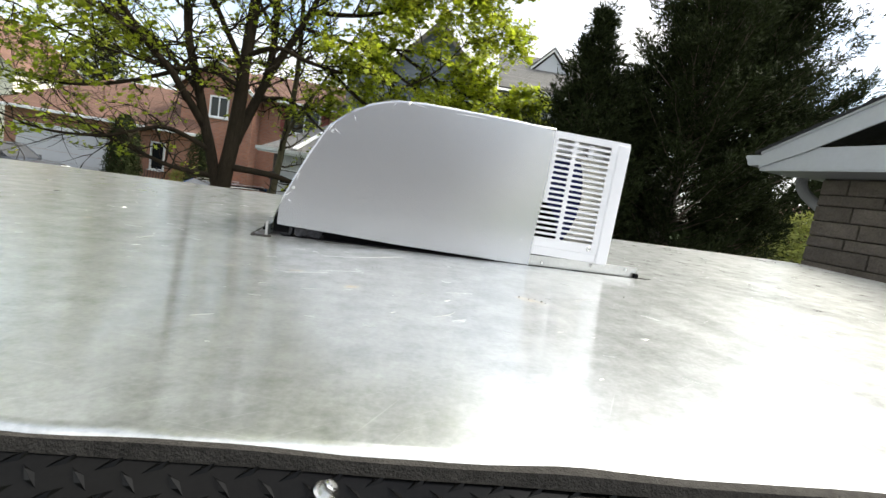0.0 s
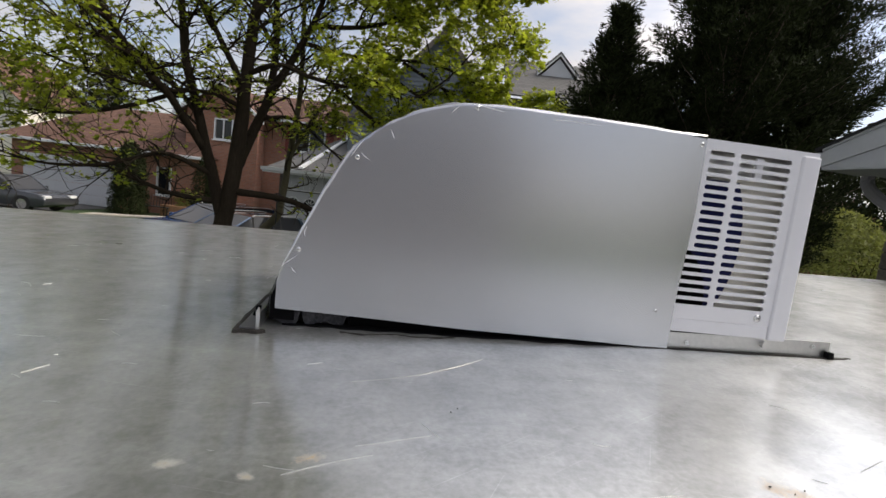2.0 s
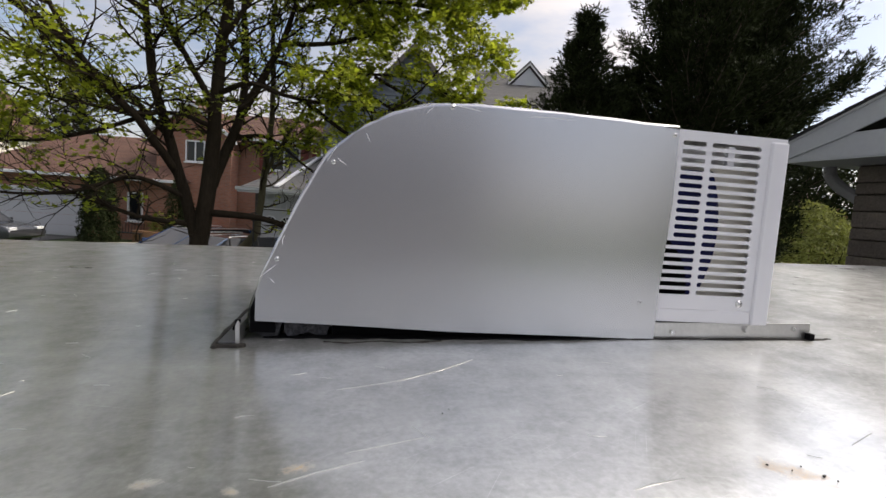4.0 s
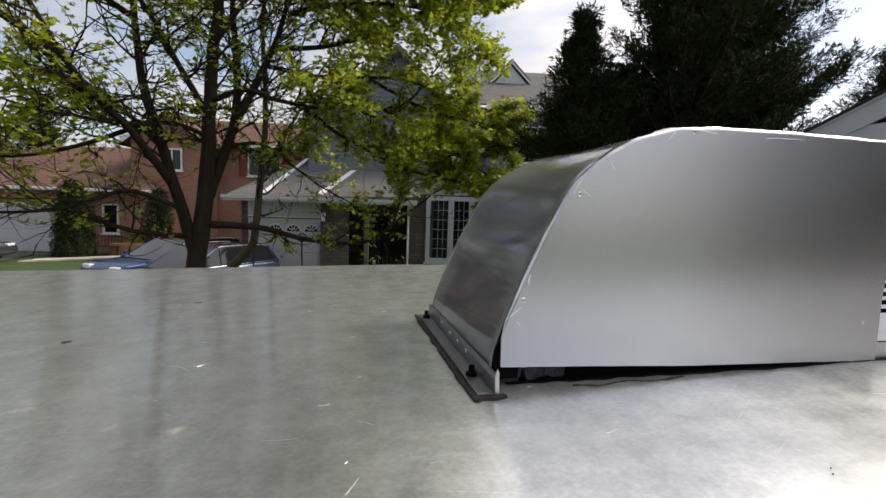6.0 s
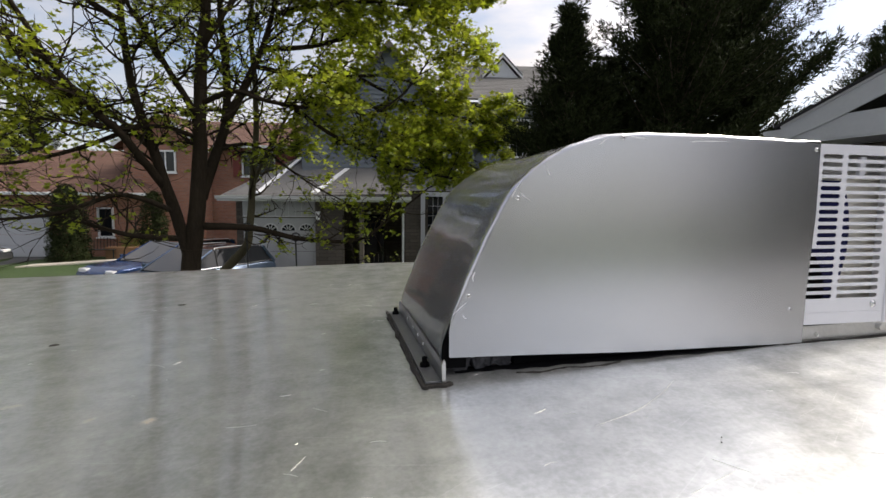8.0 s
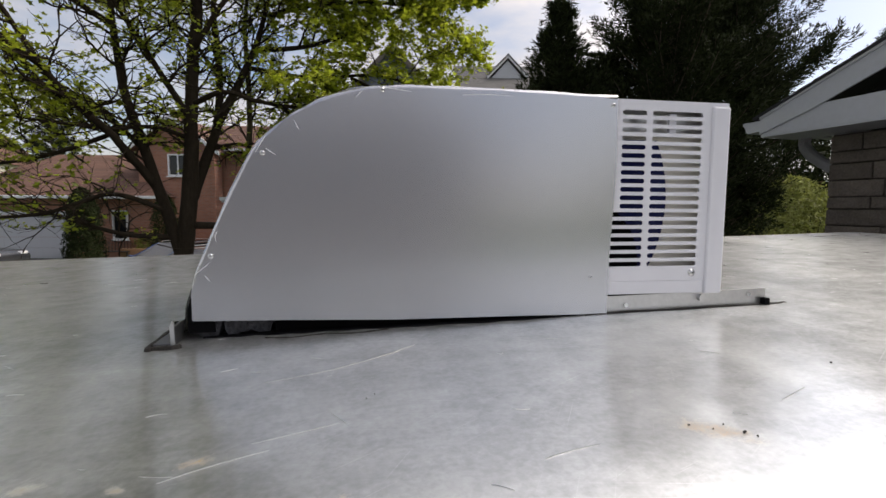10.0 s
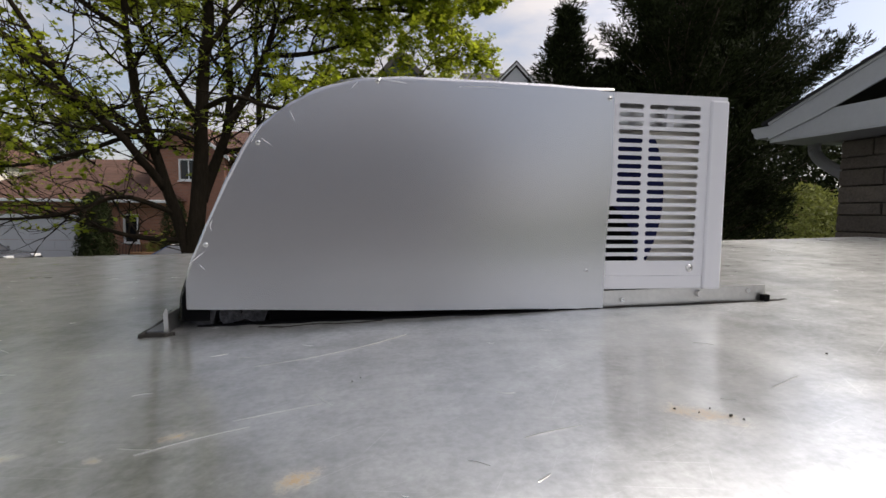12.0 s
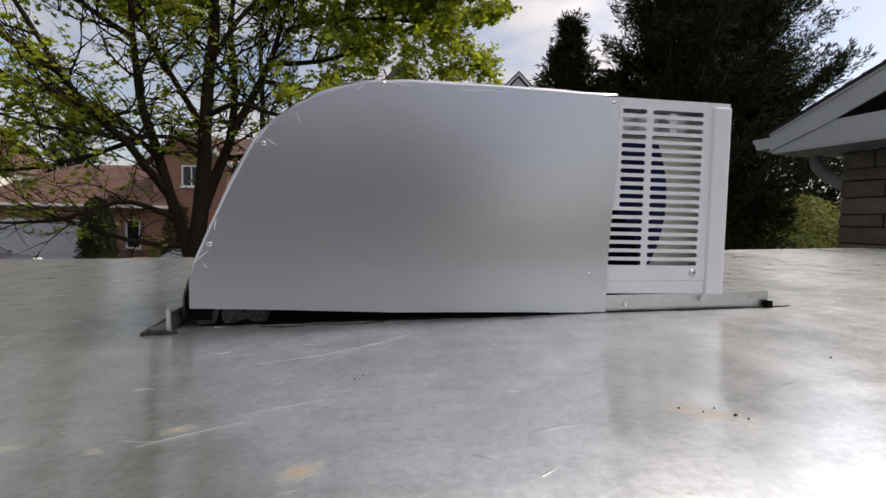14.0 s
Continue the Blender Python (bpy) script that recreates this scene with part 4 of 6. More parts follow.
SIDE_STEM = [
    ("trunk", 0.10, 0.03, [(-4.2, 9.2, -2.45), (-4.15, 9.2, -1.3), (-3.62, 9.2, -0.62), (-3.47, 9.2, -0.26), (-3.43, 9.3, 0.58), (-3.36, 9.4, 1.55), (-3.4, 9.5, 2.42), (-3.5, 9.7, 3.6), (-3.4, 9.8, 4.6)]),
    ("limb", 0.045, 0.012, [(-3.43, 9.3, 0.6), (-3.23, 9.6, 1.22), (-2.9, 9.9, 2.0), (-2.5, 10.2, 2.95), (-1.9, 10.4, 3.8)]),
]


def grow_maple():
    rnd = random.Random(11)
    twigs = bmesh.new()
    leaves, flowers = [], []

    def branch(p, d, length, r, depth):
        pts, q = [p], p.copy()
        if p.x + MAPLE_X > 0.3:
            length *= 0.6
        n = 5
        for i in range(n):
            d = (d + Vector((rnd.gauss(0, 0.22), rnd.gauss(0, 0.22), rnd.gauss(0.03, 0.20)))).normalized()
            q = q + d * length / n
            pts.append(q.copy())
        rad = [r * (1 - 0.75 * i / n) for i in range(n + 1)]
        tube(twigs, pts, rad, 5 if depth else 4)
        if depth:
            for i in range(1, n + 1):
                for _ in range((1 if p.z < 3.1 else 3 if p.z > 6.4 else 2) if i > 1 else 1):
                    e = (d + Vector((rnd.gauss(0, 0.75), rnd.gauss(0, 0.75), rnd.gauss(0.12, 0.5)))).normalized()
                    branch(pts[i], e, length * rnd.uniform(0.35, 0.65), r * 0.5, depth - 1)
        else:
            w = pts[-1]
            wx, wz = w.x + MAPLE_X, w.z + GROUND
            dense = (0.72 if wz > 1.0 else 0.22) if wx > -2.7 else (0.46 if wz > 1.0 else 0.16) if wx > -4.9 else (0.58 if wz > 1.2 else 0.36 if wz > 0.7 else 0.14)
            if wx > -1.2 and wz > 0.6:
                dense = 0.92
            if wz > 4.2:
                dense = 0.95
            # unseen upper crown gets extra, oversized leaves to darken the roof's reflection
            many = 18 if wz > 4.0 else 9 if wx > -1.9 else 8 if wx > -2.7 else 3
            small = 1.9 if wz > 4.6 else 1.0 if wx > -2.7 or wx < -5.2 else 0.82
            for i in range(2, n + 1):
                if rnd.random() > dense * (1.1 if wx > -1.4 and wz < 3.0 else 0.95 if wx > -2.0 else 0.80 if wx > -2.7 or wx < -5.3 else 0.52):
                    continue
                for _ in range(rnd.randint(4, many + 4)):
                    off = Vector((rnd.gauss(0, 0.062), rnd.gauss(0, 0.062), rnd.gauss(-0.02, 0.05)))
                    up = Vector((rnd.gauss(0, 0.5), rnd.gauss(-0.15, 0.5), 0.75))
                    if rnd.random() < 0.22 + (0.15 if w.x > 1.0 else 0):
                        flowers.append((pts[i] + off * 0.7, up, rnd.uniform(0.028, 0.055)))
                    else:
                        leaves.append((pts[i] + off, up, small * rnd.uniform(0.055, 0.105)))

    for group in (MAIN_STEM, SIDE_STEM):
        for name, r0, r1, pts in group:
            bm = bmesh.new()
            line, rad = limb(bm, local(pts), r0, r1, 12 if name == "trunk" else 8)
            if name == "trunk" and group is MAIN_STEM:
                for v in bm.verts:
                    if v.co.z < 0.5:
                        v.co.x *= 1 + 0.5 * (0.5 - v.co.z)
                        v.co.y *= 1 + 0.5 * (0.5 - v.co.z)
            part(name, bm, M_BARK if group is MAIN_STEM else M_MOSS, maple, smooth=True)
            n = len(line)
            lo = int(n * (0.42 if name == "trunk" else 0.22))
            for i in range(lo, n):
                if rnd.random() > 0.85 and i < n - 1:
                    continue
                d = (line[min(i + 1, n - 1)] - line[max(0, i - 1)]).normalized()
                out = Vector((rnd.gauss(0, 1), rnd.gauss(0, 1), rnd.gauss(0.15, 0.6)))
                e = (0.7 * d + out.normalized()).normalized()
                branch(line[i], e, rnd.uniform(0.55, 1.25), max(0.009, min(0.022, rad[i] * 0.5)), 1)
            branch(line[-1], (line[-1] - line[-2]).normalized(), 1.0, 0.010, 1)
    tw = part("twig_mass", twigs, M_BARK, maple)
    tagged(tw, kind="stuff")
    for nm, lst, m, lob in (("leaves", leaves, M_LEAF, True), ("blossom", flowers, M_FLOWER, True)):
        ob = new(nm, leaf_mesh(nm, [x[0] for x in lst], [x[1] for x in lst], [x[2] * 1.18 for x in lst], m, lob, 5))
        ob.parent = maple
        tagged(ob, kind="stuff")
    return len(leaves), len(flowers), len(tw.data.polygons)


grow_maple()


def conifer(name, x, y, height, radius, lean, label, seed, base=0.25, dens=1.0, power=0.75, bulge=1.6, foliage=None):
    """A cedar: a leaning trunk, rising boughs, and flat upswept sprays of scale leaves along them."""
    rnd = random.Random(seed)
    tree = thing(name, pose(x, y, GROUND), label, "tree", group="dark evergreens" if foliage is None else "")
    top = Vector((lean[0], lean[1], height))
    bm = bmesh.new()
    line, rad = limb(bm, [Vector((0, 0, -0.05)), top * 0.25 + Vector((0.06, 0, 0)), top * 0.55 + Vector((-0.05, 0, 0)), top * 0.98], 0.05 + 0.016 * height, 0.012, 8, 6)
    part("trunk", bm, M_CEDARTWIG, tree, smooth=True)
    boughs = bmesh.new()
    cs, ns, ss = [], [], []
    n = int(34 * height * dens)
    for i in range(n):
        f = base + (1 - base) * ((i + rnd.random()) / n)
        p = top * f
        if f < 0.5:
            p = p + Vector((0.05, 0, 0))
        rr = radius * (max(0.03, 1 - ((f - base) / (1 - base)) ** bulge) ** power) * rnd.uniform(0.45, 1.20)
        rr *= 0.5 + 0.5 * min(1.0, (f - base) / 0.28)
        if f < base + 0.30 and rnd.random() < 0.2:
            continue
        az = rnd.uniform(0, 6.2832)
        d = Vector((math.cos(az), math.sin(az), rnd.uniform(0.25, 0.75)))
        pts = [p + d * rr * k / 5 + Vector((0, 0, 0.22 * rr * (k / 5) ** 2)) + Vector((rnd.gauss(0, 0.02), rnd.gauss(0, 0.02), 0)) for k in range(6)]
        tube(boughs, pts, [0.020 * (1 - 0.15 * k) * min(1.0, 0.3 + rr) for k in range(6)], 4)
        m = int(rr * 30) + 5
        for j in range(m):
            k = rnd.uniform(0.12, 1.0) ** 0.7 * 5
            a = min(4, int(k))
            q = pts[a].lerp(pts[a + 1], k - a) + Vector((rnd.gauss(0, 0.06), rnd.gauss(0, 0.06), rnd.gauss(0.0, 0.05)))
            # one plume: an upswept spray with short leaves all along it, narrowing to its tip
            grow = (Vector((d.x, d.y, 0)) * 0.65 + Vector((rnd.gauss(0, 0.45), rnd.gauss(0, 0.45), rnd.uniform(0.25, 1.0)))).normalized()
            reach = rnd.uniform(0.16, 0.42) * min(1.0, 0.35 + rr)
            for _ in range(26):
                e = rnd.random() ** 0.8
                w = 0.050 * (1.15 - e)
                cs.append(q + grow * reach * e + Vector((rnd.gauss(0, w), rnd.gauss(0, w), rnd.gauss(0, w))))
                ns.append(grow + Vector((rnd.gauss(0, 0.5), rnd.gauss(0, 0.5), rnd.gauss(0, 0.4))))
                ss.append(rnd.uniform(0.045, 0.11))
    tagged(part("bough_mass", boughs, M_CEDARTWIG, tree), kind="stuff")
    # blades point along the growth direction: the leaf's long axis
    g = np.array([tuple(v) for v in ns])
    g /= np.linalg.norm(g, axis=1)[:, None]
    r = np.random.RandomState(seed).normal(size=g.shape)
    side = np.cross(g, r)
    side /= np.linalg.norm(side, axis=1)[:, None]
    c = np.array([tuple(v) for v in cs])
    s = np.array(ss)[:, None]
    v = np.stack([c, c + s * (0.45 * g + 0.10 * side), c + s * 1.0 * g, c + s * (0.45 * g - 0.10 * side)], axis=1)
    k = len(c)
    me = bpy.data.meshes.new("foliage")
    me.vertices.add(k * 4)
    me.vertices.foreach_set("co", v.reshape(-1))
    me.loops.add(k * 4)
    me.loops.foreach_set("vertex_index", np.arange(k * 4))
    me.polygons.add(k)
    me.polygons.foreach_set("loop_start", np.arange(k) * 4)
    me.polygons.foreach_set("loop_total", np.full(k, 4))
    me.update()
    me.materials.append(foliage or M_CEDAR)
    ob = new("foliage", me)
    ob.parent = tree
    tagged(ob, kind="stuff")
    return tree


conifer("cedar_tree", 1.95, 8.1, 5.75, 1.5, (0.03, 0.0), "narrow dark green cedar with a pointed top", 21, 0.25, 1.1, 1.05, 0.85)
conifer("cedar_tree", 2.95, 8.9, 5.2, 1.05, (0.05, 0.0), "short dark cedar between two taller ones", 26, 0.20, 1.0, 0.7, 1.2)
conifer("cedar_tree", 3.72, 8.4, 7.0, 1.55, (0.30, 0.0), "tall dense dark cedar with upswept boughs", 22, 0.14, 0.88, 0.36)
conifer("cedar_tree", 5.22, 9.1, 6.8, 1.55, (0.12, 0.1), "broad dark cedar with feathery upswept tips", 23, 0.26, 0.95, 0.40)
conifer("cedar_tree", 13.4, 14.0, 8.0, 1.6, (0.2, 0.0), "dark cedar standing beyond the stone house", 24, 0.2, 0.8)
conifer("spruce_tree", -28.2, 37.0, 10.3, 2.6, (0.1, 0.0), "dark pointed spruce behind the brick house", 25, 0.1, 0.6, 0.9)


def bush(name, m, rx, ry, h, n, size, material, label, seed, cone=0.0):
    rnd = random.Random(seed)
    ob = thing(name, m, label, "bush")
    bm = bmesh.new()
    for i in range(9):
        a = rnd.uniform(0, 6.28)
        e = Vector((math.cos(a) * rx * 0.5, math.sin(a) * ry * 0.5, h * rnd.uniform(0.6, 0.85)))
        tube(bm, [Vector((0, 0, -0.02)), e * 0.5 + Vector((rnd.gauss(0, 0.05), rnd.gauss(0, 0.05), 0)), e], [0.022, 0.015, 0.006], 5)
    part("stems", bm, M_BARK, ob)
    cs, ns, ss = [], [], []
    while len(cs) < n:
        z = rnd.random()
        a = rnd.uniform(0, 6.2832)
        w = (1 - cone * z) * math.sqrt(max(0.0, 1 - max(0.0, (z - 0.55) / 0.45) ** 2)) * (0.8 + 0.35 * noise.noise((math.cos(a) * 2, math.sin(a) * 2, z * 4 + seed)))
        f = rnd.uniform(0.35, 1.0) ** 0.5
        p = Vector((math.cos(a) * rx * w * f, math.sin(a) * ry * w * f, z * h))
        for _ in range(3):
            cs.append(p + Vector((rnd.gauss(0, 0.04), rnd.gauss(0, 0.04), rnd.gauss(0, 0.04))))
            ns.append(Vector((p.x + rnd.gauss(0, 0.6), p.y + rnd.gauss(0, 0.6), 0.5 + rnd.gauss(0, 0.5))))
            ss.append(size * rnd.uniform(0.6, 1.3))
    lv = new("leaves", leaf_mesh("leaves", cs, ns, ss, material, False, seed))
    lv.parent = ob
    tagged(lv, kind="stuff")
    return ob


bush("shrub", pose(-15.85, 22.5, GROUND), 0.95, 0.95, 3.35, 17000, 0.13, M_CEDAR, "clipped dark conical evergreen beside the garage door", 31, 0.25)
bush("bush", pose(9.2, 12.2, GROUND), 1.7, 1.4, 3.35, 9000, 0.13, M_BUSH, "loose yellow-green bush beside the stone house", 32, 0.1)
bush("bush", pose(11.0, 13.4, GROUND), 1.5, 1.4, 3.0, 6000, 0.13, M_BUSH, "loose yellow-green bush beside the stone house", 33, 0.1)
bush("shrub", pose(10.6, 17.5, GROUND), 2.6, 1.8, 4.0, 9000, 0.20, M_CEDAR, "tall dark hedge shrub beyond the bushes", 35, 0.1)
bush("shrub", pose(13.8, 17.8, GROUND), 3.0, 2.0, 5.4, 12000, 0.22, M_CEDAR, "tall dark hedge shrub beyond the bushes", 36, 0.1)
bush("shrub", pose(-12.0, 22.2, GROUND), 0.75, 0.7, 3.1, 7000, 0.12, M_CEDAR, "tall dark rounded shrub before the brick porch", 37, 0.1)
bush("shrub", pose(-13.9, 24.0, GROUND), 0.7, 0.5, 1.3, 2500, 0.10, M_BUSH, "low green shrub before the brick porch", 34)

# ---- houses ----
def roof_of(parent, name, planes, material, label="", t=0.011, deck_t=0.05):
    """A roof part: a thin deck for each slope (eave a-b, ridge d-c), and on it each shingle course as a piece of its own."""
    deck = bmesh.new()
    for a, b, c, d, courses in planes:
        a, b, c, d = (Vector(p) for p in (a, b, c, d))
        nrm = (b - a).cross(d - a).normalized()
        if nrm.z < 0:
            nrm = -nrm
        v = [deck.verts.new(p) for p in (a - nrm * 0.004, b - nrm * 0.004, c - nrm * 0.004, d - nrm * 0.004, a - nrm * deck_t, b - nrm * deck_t, c - nrm * deck_t, d - nrm * deck_t)]
        for q in ((0, 1, 2, 3), (7, 6, 5, 4), (0, 4, 5, 1), (1, 5, 6, 2), (2, 6, 7, 3), (3, 7, 4, 0)):
            deck.faces.new([v[k] for k in q])
    roof = part(name, deck, material, parent, label)
    for a, b, c, d, courses in planes:
        shingle_courses(a, b, c, d, courses, t, roof, material)
    return roof


def shingle_courses(a, b, c, d, courses, t, roof, material):
    a, b, c, d = (Vector(p) for p in (a, b, c, d))
    nrm = (b - a).cross(d - a).normalized()
    if nrm.z < 0:
        nrm = -nrm
    for i in range(courses):
        f, g = i / courses, (i + 1) / courses - 0.0005
        lo, hi = [a.lerp(d, f), b.lerp(c, f)], [a.lerp(d, g), b.lerp(c, g)]
        one = bmesh.new()
        v = [one.verts.new(p) for p in (lo[0] + nrm * t, lo[1] + nrm * t, hi[1] + nrm * 0.004, hi[0] + nrm * 0.004, lo[0], lo[1], hi[1], hi[0])]
        for q in ((0, 1, 2, 3), (7, 6, 5, 4), (0, 4, 5, 1), (1, 5, 6, 2), (3, 2, 6, 7), (0, 3, 7, 4)):
            one.faces.new([v[k] for k in q])
        part("shingle_course", one, material, roof)


def window(parent, x, y, z0, z1, w, cols, rows, frame_m, shutters=False, bar=0.03, name="window", f=0.07):
    """A window in a wall facing -y: frame, sill, panes and bars."""
    win = new(name)
    win.parent = parent
    win.matrix_basis = Matrix.Translation((x, y, z0))
    h = z1 - z0
    bm = bmesh.new()
    box(bm, 0, w, -0.05, 0.05, 0, f)
    box(bm, 0, w, -0.05, 0.05, h - f, h)
    box(bm, 0, f, -0.05, 0.05, f, h - f)
    box(bm, w - f, w, -0.05, 0.05, f, h - f)
    part("frame", bm, frame_m, win)
    part("sill", boxed(-0.06, w + 0.06, -0.10, -0.002, -0.06, -0.004), frame_m, win)
    bm = bmesh.new()
    for i in range(1, cols):
        c = f + (w - 2 * f) * i / cols
        box(bm, c - bar, c + bar, -0.035, 0.03, f, h - f)
    if cols > 1:
        part("mullions", bm, frame_m, win)
    else:
        bm.free()
    for i in range(cols):
        a, b = f + (w - 2 * f) * i / cols + bar, f + (w - 2 * f) * (i + 1) / cols - bar
        pane = part("pane", boxed(a, b, 0.0, 0.008, f, h - f), M_GLASS, win)
        if rows > 1:
            bm = bmesh.new()
            for j in range(1, rows):
                zz = f + (h - 2 * f) * j / rows
                box(bm, a, b, -0.014, -0.003, zz - 0.006, zz + 0.006)
            for j in range(1, 3):
                xx = a + (b - a) * j / 3
                box(bm, xx - 0.006, xx + 0.006, -0.026, -0.015, f, h - f)
            part("grille", bm, M_TRIM, pane)
    if shutters:
        for xx in (-0.45, w + 0.07):
            sh = part("shutter", boxed(xx, xx + 0.38, -0.05, -0.004, 0, h, bev=0.01), M_SHUTTER, win, "dark red louvred shutter")
    return win


def garage_door(parent, x, y, z0, w, h, fans=0, rows=4, cols=4):
    door = new("garage_door")
    door.parent = parent
    door.matrix_basis = Matrix.Translation((x, y, z0))
    for r in range(rows):
        p = part("panel", boxed(0, w, 0.0, 0.05, r * h / rows + 0.006, (r + 1) * h / rows - 0.006, bev=0.006), M_DOOR, door)
        for c in range(cols):
            if fans and r == rows - 1:
                continue
            a, b = c * w / cols + 0.07, (c + 1) * w / cols - 0.07
            part("raised_field", boxed(a, b, -0.014, -0.001, r * h / rows + 0.09, (r + 1) * h / rows - 0.09, bev=0.008), M_DOOR, p)
    for c in range(fans):
        cx, rad = (c + 0.5) * w / fans, 0.40 * w / fans
        z = (rows - 1) * h / rows + 0.14
        out = [(cx + rad * math.cos(a), z + rad * 0.95 * math.sin(a)) for a in np.linspace(0, math.pi, 15)]
        pane = part("fan_light", prismed(out, "y", -0.012, -0.002), M_GLASS, door, "half-round fan window")
        bm = bmesh.new()
        for a in (0.63, 1.26, 1.88, 2.51):
            d = Vector((math.cos(a), 0, math.sin(a)))
            cyl(bm, Vector((cx, -0.016, z)) + d * 0.05, Vector((cx, -0.016, z)) + d * rad * 0.95, 0.014, 0.014, 6)
        prev = None
        for a in np.linspace(0, math.pi, 13):
            q = Vector((cx + rad * math.cos(a), -0.016, z + rad * 0.95 * math.sin(a)))
            if prev is not None:
                cyl(bm, prev, q, 0.018, 0.018, 6)
            prev = q
        part("glazing_bars", bm, M_WHITE, pane)
    return door


def siding(parent, x0, x1, y, z0, z1, material, step=0.115, top=None):
    """Lapped boards on a wall that faces -y, clipped to a gable when top(z) gives its half-width limits."""
    n = int((z1 - z0) / step)
    for i in range(n):
        z = z0 + i * step
        a, b = (x0, x1) if top is None else top(z + step)
        if b - a < 0.1:
            continue
        bm = prismed([(y - 0.004, z + step), (y - 0.026, z), (y, z), (y, z + step)], "x", a, b)
        part("board", bm, material, parent)


def house(name, label):
    return thing(name, pose(0, 0, 0), label, "house", kind="")


# grey house across the drive
gh = house("grey_house", "two-storey grey house with blue siding, porch and white garage door")
part("wall", boxed(-6.2, -3.3, 16.1, 22.0, GROUND, 0.50), M_TAUPEWALL, gh)
part("wall", boxed(-3.25, -0.8, 19.6, 22.0, GROUND, 0.7), M_TAUPEWALL, gh)
part("wall", boxed(-0.78, 6.5, 17.1, 25.0, GROUND, 1.25), M_TAUPEWALL, gh, "taupe stone ground floor wall")
part("wall", boxed(-4.5, 6.5, 17.9, 25.0, 1.27, 4.0), M_SIDING, gh, "pale blue upper wall")
part("header_panel", boxed(-5.96, -3.68, 16.0, 16.09, -0.17, 0.42), M_WHITE, gh)
for i in range(11):
    part("board", boxed(-5.95 + i * 0.207, -5.95 + i * 0.207 + 0.19, 15.975, 15.998, -0.13, 0.40), M_DOOR, gh)
garage_door(gh, -5.96, 16.04, GROUND, 2.28, 2.2, fans=4)
part("pier", boxed(-3.62, -2.75, 15.75, 16.08, GROUND, 0.45, bev=0.01), M_TAUPEWALL, gh, "taupe stone pier by the garage door")
bm = boxed(-2.22, -2.08, 15.72, 15.86, GROUND + 0.15, 0.58, bev=0.01)
box(bm, -2.26, -2.04, 15.68, 15.90, 0.45, 0.58)
box(bm, -2.26, -2.04, 15.68, 15.90, GROUND + 0.15, GROUND + 0.32)
part("porch_post", bm, M_TAUPE, gh)
part("porch_floor", boxed(-3.3, -0.8, 15.6, 19.5, GROUND, GROUND + 0.15), M_PATH, gh)
fd = part("front_door", boxed(-2.6, -1.65, 19.54, 19.59, GROUND + 0.16, GROUND + 2.25, bev=0.01), M_GLASS, gh, "dark front door in the porch")
for k in range(7):
    bm = bmesh.new()
    cyl(bm, (-1.75 + 0.14 * k, 15.7, GROUND + 0.15), (-1.75 + 0.14 * k, 15.7, GROUND + 1.05), 0.012, 0.012, 6)
    part("baluster", bm, M_IRON, gh)
bm = bmesh.new()
tube(bm, [(-0.82, 15.9, 0.42), (-0.82, 16.3, 0.20), (-0.84, 16.9, 0.0), (-0.84, 17.0, -0.4), (-0.84, 17.0, GROUND + 0.1)], [0.045] * 5, 8)
part("downspout", bm, M_WHITE, gh)
# porch and garage roof with pale flashing strips
rf = roof_of(gh, "porch_roof", [((-6.55, 15.55, 0.46), (-0.55, 15.55, 0.60), (-0.9, 19.2, 2.35), (-4.6, 20.0, 2.35), 24)], M_GREYROOF, "grey shingle porch roof")
for a, b, w in (((-5.35, 15.6, 0.56), (-4.75, 19.0, 1.98), 0.07), ((-3.62, 15.6, 0.58), (-2.55, 18.3, 1.80), 0.09)):
    bm = bmesh.new()
    a, b = Vector(a), Vector(b)
    s = Vector((w, 0, 0))
    vs = [bm.verts.new(p) for p in (a - s, a + s, b + s, b - s, a - s + Vector((0, 0, 0.05)), a + s + Vector((0, 0, 0.05)), b + s + Vector((0, 0, 0.05)), b - s + Vector((0, 0, 0.05)))]
    for q in ((3, 2, 1, 0), (4, 5, 6, 7), (0, 1, 5, 4), (1, 2, 6, 5), (2, 3, 7, 6), (3, 0, 4, 7)):
        bm.faces.new([vs[k] for k in q])
    part("flashing", bm, M_WHITE, rf, "pale metal flashing strip")
bm = bmesh.new()
prism(bm, [(15.46, 0.40), (15.44, 0.50), (15.47, 0.50), (15.49, 0.42), (15.55, 0.42), (15.55, 0.38)], "x", -6.6, -0.55)
part("gutter", bm, M_WHITE, gh)
part("fascia", boxed(-6.58, -0.56, 15.56, 15.60, 0.33, 0.47), M_WHITE, gh)
# front gable with lapped boards
PEAK = (-1.35, 5.95)


def gable_limits(z):
    k = (5.8 - z) / (5.8 - 2.6)
    return (PEAK[0] - 3.05 * min(1.0, k), PEAK[0] + 3.05 * min(1.0, k))


part("gable_wall", prismed([(-4.4, 1.2), (1.7, 1.2), (1.7, 2.6), (PEAK[0], 5.8), (-4.4, 2.6)], "y", 17.62, 17.9), M_SIDING, gh)
siding(gh, -4.4, 1.7, 17.61, 1.25, 5.7, M_SIDING, 0.16, gable_limits)
roof_of(gh, "roof", [((-4.75, 17.4, 2.25), (-4.75, 24.0, 2.25), (PEAK[0], 24.0, PEAK[1]), (PEAK[0], 17.4, PEAK[1]), 30)], M_GREYROOF, "grey shingle roof")
